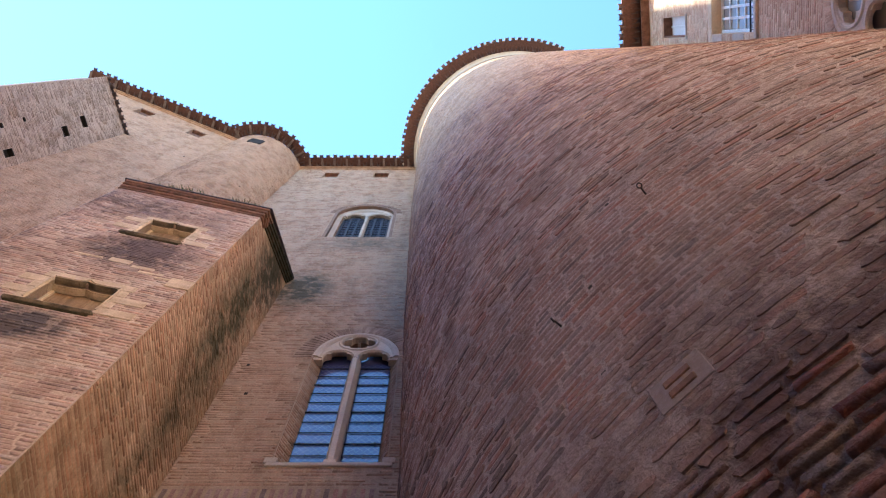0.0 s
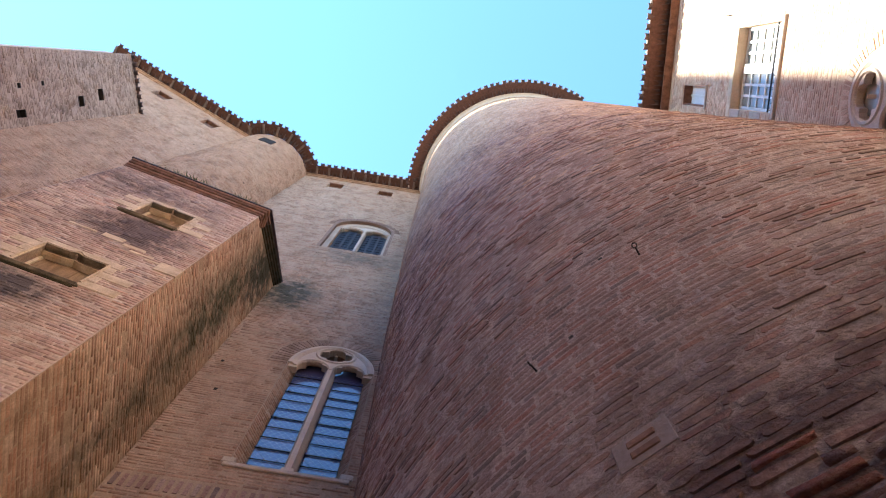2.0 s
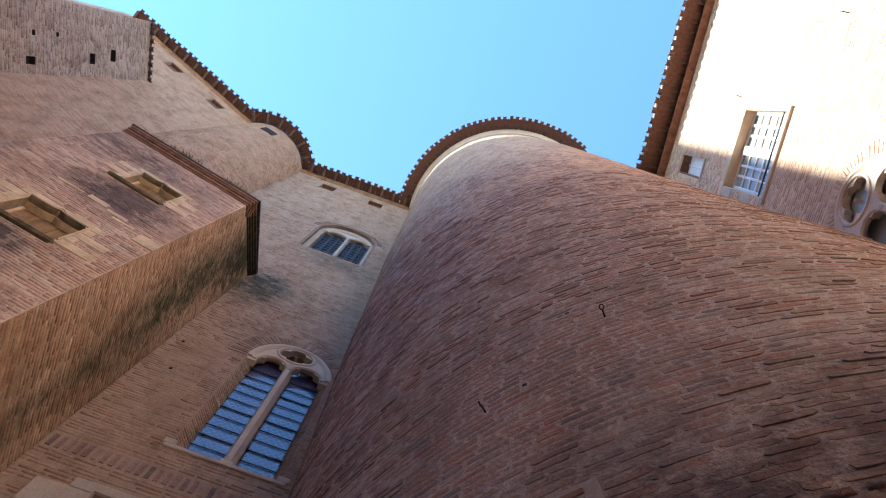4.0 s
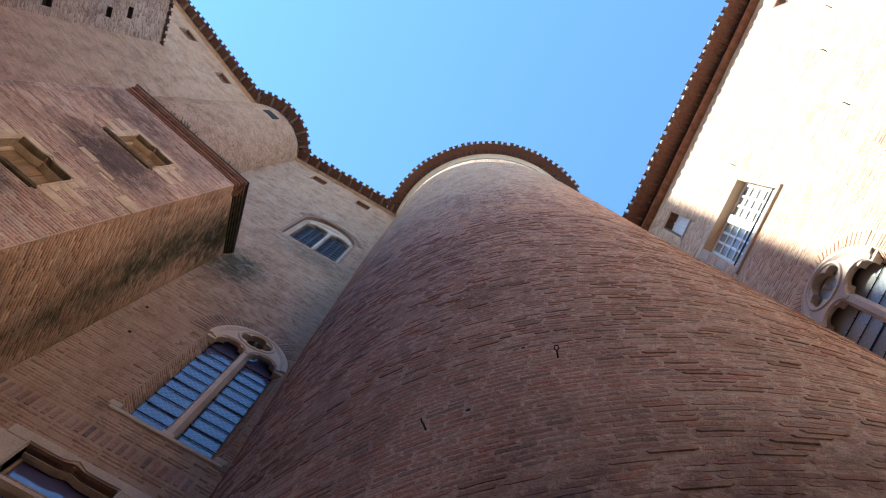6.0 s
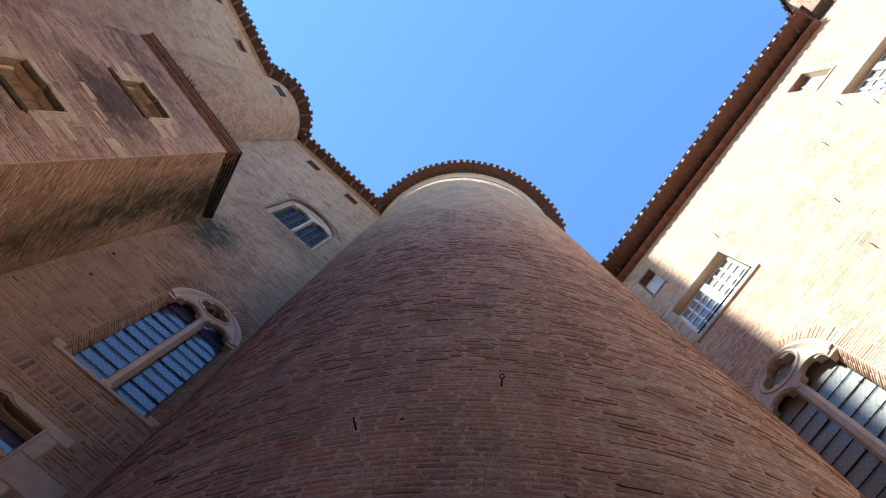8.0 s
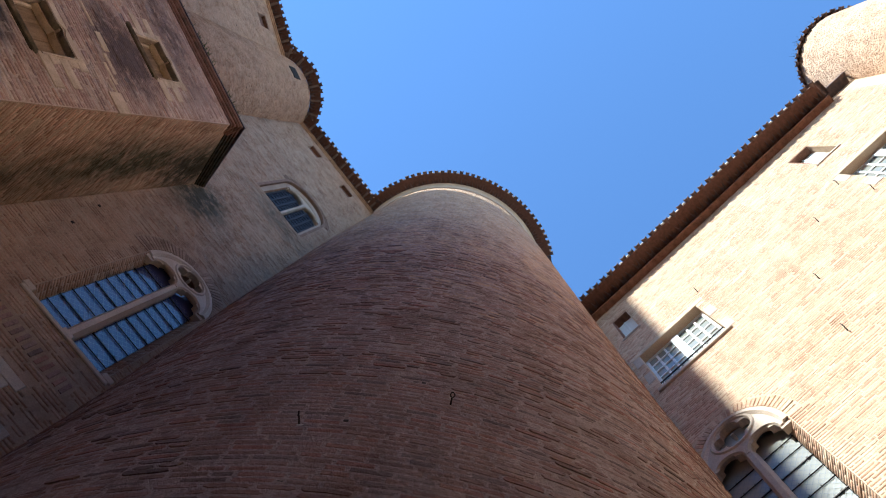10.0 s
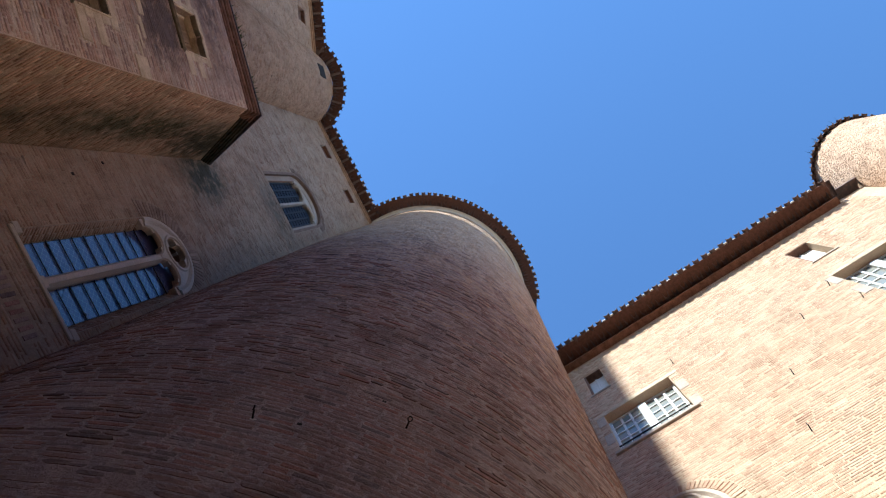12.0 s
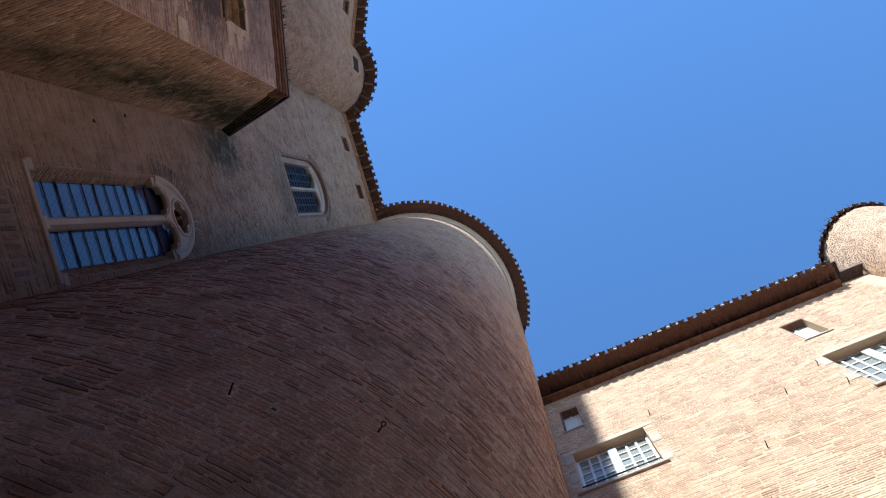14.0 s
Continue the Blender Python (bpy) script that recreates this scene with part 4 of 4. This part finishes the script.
def ogee_window(name, face, o, label, stone, quoin_side=0.34, glazed=False, trim=None):
    """Small square window in dressed stone: toothed jamb blocks, a lintel with an ogee moulding, a projecting sill."""
    u0, u1, z0, z1, _ = o
    trim = trim or stone
    deep = 0.22
    top = empty(name)
    tagged(top, label, "window", kind="structure")
    n = 4
    for s in (-1, 1):
        for i in range(n):
            a, b = z0 + (z1 - z0) * i / n, z0 + (z1 - z0) * (i + 1) / n
            w = quoin_side * (1.35 if (i + (s > 0)) % 2 else 0.5) * random.uniform(0.8, 1.2)
            e = u0 if s < 0 else u1
            block("jamb_stone", face, min(e, e + s * w), max(e, e + s * w), a + 0.004, b - 0.004, -deep - 0.06, random.uniform(0.010, 0.02), stone, top, bevel=0.012)
    block("lintel", face, u0 - quoin_side * 0.55, u1 + quoin_side * 0.6, z1 + 0.004, z1 + 0.24, -deep - 0.06, 0.016, stone, top, bevel=0.012)
    m = (u0 + u1) / 2
    line = [(u0 - 0.03, z0 + 0.1), (u0 - 0.03, z1 + 0.03)] + [(m + (u1 - u0) * 0.5 * t, z1 + 0.03 + 0.11 * math.exp(-((t / 0.16) ** 2))) for t in np.linspace(-0.8, 0.8, 17)] + [(u1 + 0.03, z1 + 0.03), (u1 + 0.03, z0 + 0.1)]
    sweep("moulding", face, line, bar_profile(0.05, -0.05, 0.035), stone, top)
    head = [(u0 + 0.01, z1 - 0.03)] + [(m + (u1 - u0) * 0.5 * t, z1 - 0.03 + 0.06 * math.exp(-((t / 0.16) ** 2))) for t in np.linspace(-0.85, 0.85, 17)] + [(u1 - 0.01, z1 - 0.03)]
    sweep("ogee_moulding", face, head, bar_profile(0.04, -0.06, 0.035), trim, top, label="brown weathered ogee moulding")
    sweep("inner_moulding", face, [(u, z - 0.07) for u, z in head], bar_profile(0.03, -deep + 0.05, -0.06), stone, top)
    block("sill", face, u0 - 0.24, u1 + 0.06, z0 - 0.08, z0 - 0.004, -deep, 0.06, M_SILL, top, "blackened worn sill", bevel=0.03)
    block("sill_roll", face, u0 - 0.20, u1 + 0.02, z0 - 0.13, z0 - 0.084, -0.05, 0.03, M_MOSS, top, "mossy underside of the sill", bevel=0.02)
    if glazed:
        block("pane", face, u0 + 0.05, u1 - 0.05, z0 + 0.02, z1 - 0.02, -deep, -deep + 0.03, M_GLASS, top, "dark blue window glass", bevel=0)
        sweep("transom", face, [(u0, z1 - 0.75), (u1, z1 - 0.75)], bar_profile(0.14, -deep + 0.03, -0.02), stone, top)
        block("transom_frame", face, u0 + 0.062, u1 - 0.062, z1 - 0.62, z1 - 0.54, -deep + 0.032, -deep + 0.10, M_BOARD, top)
    else:
        for k in range(3):
            a, b = (u0 + 0.05 + (u1 - u0 - 0.10) * (k + q) / 3 for q in (0.0, 1.0))
            block("shutter_board", face, a + 0.003, b - 0.003, z0 + 0.02, z1 - 0.02, -deep, -deep + 0.04 + 0.004 * (k % 2), M_BOARD, top, "brown weathered shutter board", bevel=0.004)
    block("inner_frame", face, u0, u0 + 0.05, z0, z1, -deep, -deep + 0.07, M_BOARD if glazed else stone, top)
    block("inner_frame", face, u1 - 0.05, u1, z0, z1, -deep, -deep + 0.07, M_BOARD if glazed else stone, top)
    return top


ogee_window("window_4", BOX, W_LOW, "small golden stone window with ogee lintel and stained sill", M_GOLD, trim=M_SILL)
ogee_window("window_5", BOX, W_HIGH, "small weathered stone window high in the turret", M_GOLD, 0.30, trim=M_SILL)
ogee_window("window_6", NORTH, OGEE, "stone-framed window with ogee lintel below the frieze", M_STONE, 0.62, True, M_REVEAL)

# cornice of the latrine turret: three stepped terracotta courses, level in front, rising along the side
for k in range(4):
    dp, za = 0.025 + 0.034 * k, B_TOP + 0.115 * k
    block("cornice_course", BOX, -0.02, BW + dp, za + 0.004, za + 0.107, -0.3, dp, M_TERRA_DARK if k % 2 == 0 else M_TERRA, box, "terracotta cornice course", bevel=0.02)
    rise = (B_BACK - B_TOP)
    for j in range(8):
        ua, ub = 2.3 * j / 8, 2.3 * (j + 1) / 8
        vs = []
        for d0 in (-0.3, dp):
            for u, hgt in ((ua + 0.004, 0), (ub - 0.004, 0), (ub - 0.004, 0.107), (ua + 0.004, 0.107)):
                vs.append(SIDE.at(u, za + hgt + rise * (u / 2.3), d0))
        mesh_ob("cornice_brick", vs, [(4, 5, 6, 7), (1, 0, 3, 2), (0, 1, 5, 4), (1, 2, 6, 5), (2, 3, 7, 6), (3, 0, 4, 7)], M_TERRA_DARK if j == 0 else M_MOSS, box)
vs = [BOX.at(-0.05, B_TOP + 0.465, 0.14), BOX.at(BW + 0.14, B_TOP + 0.465, 0.14), SIDE.at(2.3, B_BACK + 0.465, 0.14), (-8.0, 6.0, B_BACK + 0.465)]
mesh_ob("roof", list(vs) + [(x, y, z + 0.06) for x, y, z in vs], [(3, 2, 1, 0), (4, 5, 6, 7), (0, 1, 5, 4), (1, 2, 6, 5), (2, 3, 7, 6), (3, 0, 4, 7)], M_TILE, box)
block("quoin_stone", BOX, BW - 0.36, BW + 0.016, 13.35, 13.75, -0.2, 0.02, M_GOLD, box, "pale corner stone")
for ua, ub, za, zb in ((1.05, 1.55, 14.02, 14.14), (1.62, 2.0, 13.98, 14.20), (2.02, 2.42, 13.88, 14.02), (2.2, 2.62, 13.72, 13.86), (2.5, 2.9, 13.60, 13.70)):
    block("string_stone", BOX, ua, ub, za, zb, -0.1, 0.012, M_GOLD, box, "worn pale string stone", bevel=0.02)
# wild plants on the cornice
verts, faces = [], []
for i in range(160):
    t = random.choice((random.uniform(0.3, 0.55), random.uniform(0.7, 0.95), random.uniform(0, 1)))
    p = BOX.at(BW * t, B_TOP + 0.52, random.uniform(0.03, 0.14))
    hgt, lean = random.uniform(0.02, 0.06), random.uniform(-0.08, 0.08)
    s = len(verts)
    verts += [(p[0] - 0.012, p[1], p[2]), (p[0] + 0.012, p[1], p[2]), (p[0] + lean, p[1] - random.uniform(0, 0.15), p[2] + hgt)]
    faces.append((s, s + 1, s + 2))
tagged(mesh_ob("wild_grass", verts, faces, M_PLANT), "tufts of wild grass on the cornice", "grass", kind="stuff")

# soldier course below the great window
u = -3.74
while u < -0.75:
    vs = []
    for dp, k in ((-0.02, 0.0), (random.uniform(0.006, 0.016), 0.006)):
        for a, z in ((u + k, FRIEZE[2] + k), (u + 0.075 - k, FRIEZE[2] + k), (u + 0.075 - k, FRIEZE[3] - k), (u + k, FRIEZE[3] - k)):
            vs.append(NORTH.at(a, z, dp))
    mesh_ob("soldier_brick", vs, [(4, 5, 6, 7), (0, 1, 5, 4), (1, 2, 6, 5), (2, 3, 7, 6), (3, 0, 4, 7)], M_TOWER, north)
    u += 0.125


# ---- casements of the east building ----
def casement(name, o, label, rail=True):
    u0, u1, z0, z1, _ = o
    top = empty(name)
    tagged(top, label, "window", kind="structure")
    d = -0.22
    block("head_frame", EAST, u0, u1, z1 - 0.08, z1, d - 0.06, d, M_WHITE, top)
    block("sill_frame", EAST, u0, u1, z0, z0 + 0.08, d - 0.06, d, M_WHITE, top)
    for a, b in ((u0, u0 + 0.07), (u1 - 0.07, u1), ((u0 + u1) / 2 - 0.11, (u0 + u1) / 2 + 0.11)):
        block("stile", EAST, a, b, z0 + 0.082, z1 - 0.082, d - 0.06, d + (0.04 if b - a > 0.1 else 0.005), M_WHITE, top)
    block("transom", EAST, u0 + 0.072, u1 - 0.072, z0 + 0.62, z0 + 0.72, d - 0.06, d + 0.002, M_WHITE, top)
    for a, b in ((u0 + 0.07, (u0 + u1) / 2 - 0.11), ((u0 + u1) / 2 + 0.11, u1 - 0.07)):
        block("pane", EAST, a, b, z0 + 0.08, z1 - 0.08, d - 0.05, d - 0.035, M_GLASS_GREY, top, bevel=0)
        for i in (1, 2):
            u = a + (b - a) * i / 3
            block("glazing_bar", EAST, u - 0.03, u + 0.03, z0 + 0.08, z1 - 0.08, d - 0.034, d - 0.004, M_WHITE, top, bevel=0.005)
        for i in range(1, 4):
            z = z0 + 0.72 + (z1 - 0.80 - z0) * i / 4
            block("glazing_bar", EAST, a, b, z - 0.03, z + 0.03, d - 0.032, d - 0.006, M_WHITE, top, bevel=0.005)
    block("sill", EAST, u0 - 0.12, u1 + 0.12, z0 - 0.14, z0 - 0.004, -0.3, 0.06, M_STONE, top, bevel=0.015)
    block("lintel", EAST, u0 - 0.25, u1 + 0.25, z1 + 0.004, z1 + 0.24, -0.45, 0.012, M_GOLD, top, bevel=0.01)
    for s, e in ((-1, u0), (1, u1)):
        for i in range(4):
            if (i + (s > 0)) % 2:
                w = random.uniform(0.18, 0.3)
                a, b = z0 + (z1 - z0) * i / 4, z0 + (z1 - z0) * (i + 1) / 4
                block("jamb_stone", EAST, min(e + s * 0.002, e + s * w), max(e + s * 0.002, e + s * w), a + 0.01, b - 0.01, -0.2, 0.012, M_STONE, top, bevel=0.01)
    if rail:
        for z in (z0 + 0.16, z0 + 0.5):
            block("iron_rail", EAST, u0 + 0.004, u1 - 0.004, z - 0.016, z + 0.016, -0.1, -0.068, M_IRON, top, bevel=0.004)
        for i in range(13):
            u = u0 + 0.06 + (u1 - u0 - 0.12) * i / 12
            block("baluster", EAST, u - 0.009, u + 0.009, z0 + 0.004, z0 + 0.5, -0.093, -0.075, M_IRON, top, bevel=0.003)
    return top


casement("window_7", RW, "white-painted casement window with an iron rail in golden stone")
casement("window_8", RB, "white-painted casement window in sunlit brick", False)
for i, o in enumerate((RS, R0)):
    w9 = empty("window_%d" % (9 + i))
    tagged(w9, "small deep brick opening with a white painted board", "window", kind="structure")
    block("board", EAST, o[0], o[1], o[2], o[3] - 0.06, -0.30, -0.24, M_WHITE, w9, "pale painted board")
    block("mullion", EAST, (o[0] + o[1]) / 2 - 0.03, (o[0] + o[1]) / 2 + 0.03, o[2], o[3] - 0.06, -0.238, -0.21, M_WHITE, w9)
    block("head_lining", EAST, o[0] + 0.002, o[1] - 0.002, o[3] - 0.055, o[3] - 0.002, -0.40, -0.01, M_TERRA, w9, "red-brown brick head")
    block("side_lining", EAST, o[0] + 0.002, o[0] + 0.05, o[2] + 0.002, o[3] - 0.06, -0.236, -0.008, M_TERRA, w9)
    block("lintel_bricks", EAST, o[0] - 0.1, o[1] + 0.1, o[3] + 0.004, o[3] + 0.16, -0.4, 0.008, M_RIGHT, w9)
    block("sill", EAST, o[0] - 0.05, o[1] + 0.05, o[2] - 0.1, o[2] - 0.004, -0.4, 0.03, M_STONE, w9)
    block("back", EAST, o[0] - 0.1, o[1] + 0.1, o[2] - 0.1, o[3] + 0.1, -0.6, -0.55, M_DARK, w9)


# ---- iron hooks on the tower ----
def hook(name, u, z, ringed, label):
    top = empty(name, TOWER.matrix(u, z))
    tagged(top, label, "hook", group="iron hooks in the tower wall")
    bm = bmesh.new()
    bmesh.ops.create_cone(bm, cap_ends=True, segments=8, radius1=0.008, radius2=0.006, depth=0.075, matrix=Matrix.Translation((0, -0.025, 0)) @ pose(0, 0, 0, 90, 0, 0))
    part("spike", bm, M_IRON, top)
    bm = bmesh.new()
    if ringed:
        n, k = 8, 6
        ring = [[bm.verts.new(((0.017 + 0.0045 * math.cos(b)) * math.cos(a), -0.080 + 1.15 * (0.017 + 0.0045 * math.cos(b)) * math.sin(a), 0.0045 * math.sin(b))) for b in np.linspace(0, 2 * math.pi, k, endpoint=False)] for a in np.linspace(0, 2 * math.pi, n, endpoint=False)]
        for i in range(n):
            for j in range(k):
                bm.faces.new((ring[i][j], ring[(i + 1) % n][j], ring[(i + 1) % n][(j + 1) % k], ring[i][(j + 1) % k]))
        part("ring", bm, M_IRON, top)
    else:
        bmesh.ops.create_cone(bm, cap_ends=True, segments=8, radius1=0.007, radius2=0.005, depth=0.035, matrix=Matrix.Translation((-0.003, -0.075, 0.0)) @ pose(0, 0, 0, 84, 0, 8))
        part("prong", bm, M_IRON, top)
        bm = bmesh.new()
        bmesh.ops.create_icosphere(bm, subdivisions=2, radius=0.026, matrix=Matrix.Translation((0.006, 0.004, -0.004)) @ Matrix.Diagonal((1.3, 0.35, 0.8, 1)))
        part("mortar_plug", bm, M_STONE_PALE, top, "pale lime mortar plug")
    return top


hook("iron_hook", HOOK_A[0], HOOK_A[1], False, "rusty iron hook driven into the tower brick")
hook("iron_hook", HOOK_B[0], HOOK_B[1], True, "rusty iron ring hook driven into the tower brick")

# roofs over the old ranges
for nm, pts in (("roof_north", [(-7, 5.65, TOP + 0.12), (1, 5.65, TOP + 0.12), (1, 16, TOP + 3.2), (-7, 16, TOP + 3.2)]), ("roof_east", [(7.0, 6, E_TOP + 0.12), (5.05, -11, E_TOP + 0.12), (14, -11, E_TOP + 2.5), (15, 6, E_TOP + 2.5)])):
    tagged(mesh_ob(nm, pts + [(x, y, z + 0.1) for x, y, z in pts], [(3, 2, 1, 0), (4, 5, 6, 7), (0, 1, 5, 4), (1, 2, 6, 5), (2, 3, 7, 6), (3, 0, 4, 7)], M_TILE), "low clay tile roof slope", "roof", kind="structure")

# dark backs and linings: shade of the small openings under the eaves, put into colour
for face, holes, owner in ((NORTH, HOLES_N, north), (WEST, HOLES_W, west)):
    for h in holes:
        block("opening_back", face, h[0] - 0.02, h[1] + 0.02, h[2] - 0.02, h[3] + 0.02, -0.20, -0.16, M_TERRA_DARK, owner, bevel=0)
        block("lintel_brick", face, h[0] - 0.05, h[1] + 0.05, h[3] + 0.004, h[3] + 0.07, -0.3, 0.014, M_TERRA, owner, bevel=0.006)
for face, holes, owner, mat in ((NORTH, HOLES_N, north, M_TERRA_DARK), (WEST, HOLES_W, west, M_TERRA_DARK), (PIER, P_HOLES, pier, M_DARK)):
    for h in holes:
        block("opening_lining", face, h[0] + 0.004, h[1] - 0.004, h[3] - 0.05, h[3] - 0.004, -0.155, -0.004, mat, owner, bevel=0)
for h in P_HOLES:
    block("opening_back", PIER, h[0] - 0.02, h[1] + 0.02, h[2] - 0.02, h[3] + 0.02, -0.22, -0.18, M_DARK, pier, bevel=0)
uc = radians(282) * 2.2
# near-black block on the face paints the shade of an opening
block("opening_back", CORNER, uc - 0.3, uc + 0.3, 38.42, 39.58, -0.1, 0.032, M_DARK, corner, bevel=0)
# more dark blocks for the shade in putlog holes
for face, u, z, owner in ((WEST, -0.41, 34.0, west), (CORNER, radians(318) * 2.2, 30.5, corner), (NORTH, -3.3, 14.6, north), (NORTH, -3.55, 15.9, north)):
    block("putlog_dark", face, u - 0.03, u + 0.03, z - 0.04, z + 0.04, -0.05, 0.012, M_DARK, owner, bevel=0.006)


# iron pegs on the east front, grass stems on the stair turret's rim
def peg(u, z):
    bm = bmesh.new()
    bmesh.ops.create_cone(bm, cap_ends=True, segments=6, radius1=0.014, radius2=0.010, depth=0.16, matrix=Matrix.Translation((0, -0.06, 0)) @ pose(0, 0, 0, 90, 0, 0))
    bmesh.ops.create_cone(bm, cap_ends=True, segments=6, radius1=0.010, radius2=0.008, depth=0.10, matrix=Matrix.Translation((0, -0.13, 0.04)))
    ob = part("iron_peg", bm, M_IRON)
    ob.matrix_world = EAST.matrix(u, z)
    return tagged(ob, "small bent rusty iron peg in the brick front", "peg", group="iron pegs in the east front")


for u, z in ((1.75, 21.6), (3.3, 17.0), (4.6, 19.4), (5.75, 20.4), (5.7, 18.6), (2.6, 14.6)):
    peg(u, z)
verts, faces = [], []
for i in range(50):
    a = radians(random.uniform(80, 250))
    p = DRUM.at(a * 1.5, 30.1, random.uniform(0.0, 0.15))
    s, hgt = len(verts), random.choice((0.06, 0.1, 0.28))
    k = random.uniform(-0.15, 0.15)
    verts += [(p[0] - 0.012, p[1], p[2]), (p[0] + 0.012, p[1], p[2]), (p[0] + math.cos(a) * 0.5 * hgt + k * 0.5, p[1] + math.sin(a) * 0.5 * hgt, p[2] + hgt)]
    faces.append((s, s + 1, s + 2))
tagged(mesh_ob("dry_grass", verts, faces, M_PLANT), "dry grass stems on the turret's rim", "grass", kind="stuff")
# ---- single bricks nearest to the path ----
brick_pieces(TOWER, tower_near, M_TOWER, RNG, tower, 0.0028)
brick_pieces(NORTH, north_near, M_WALL, RNG, north, 0.004)
brick_pieces(BOX, box_near, M_BOX, RNG, box, 0.005)
brick_pieces(SIDE, side_near, M_SIDE, RNG, box, 0.003)
brick_pieces(EAST, east_near, M_RIGHT, RNG, east, 0.004)
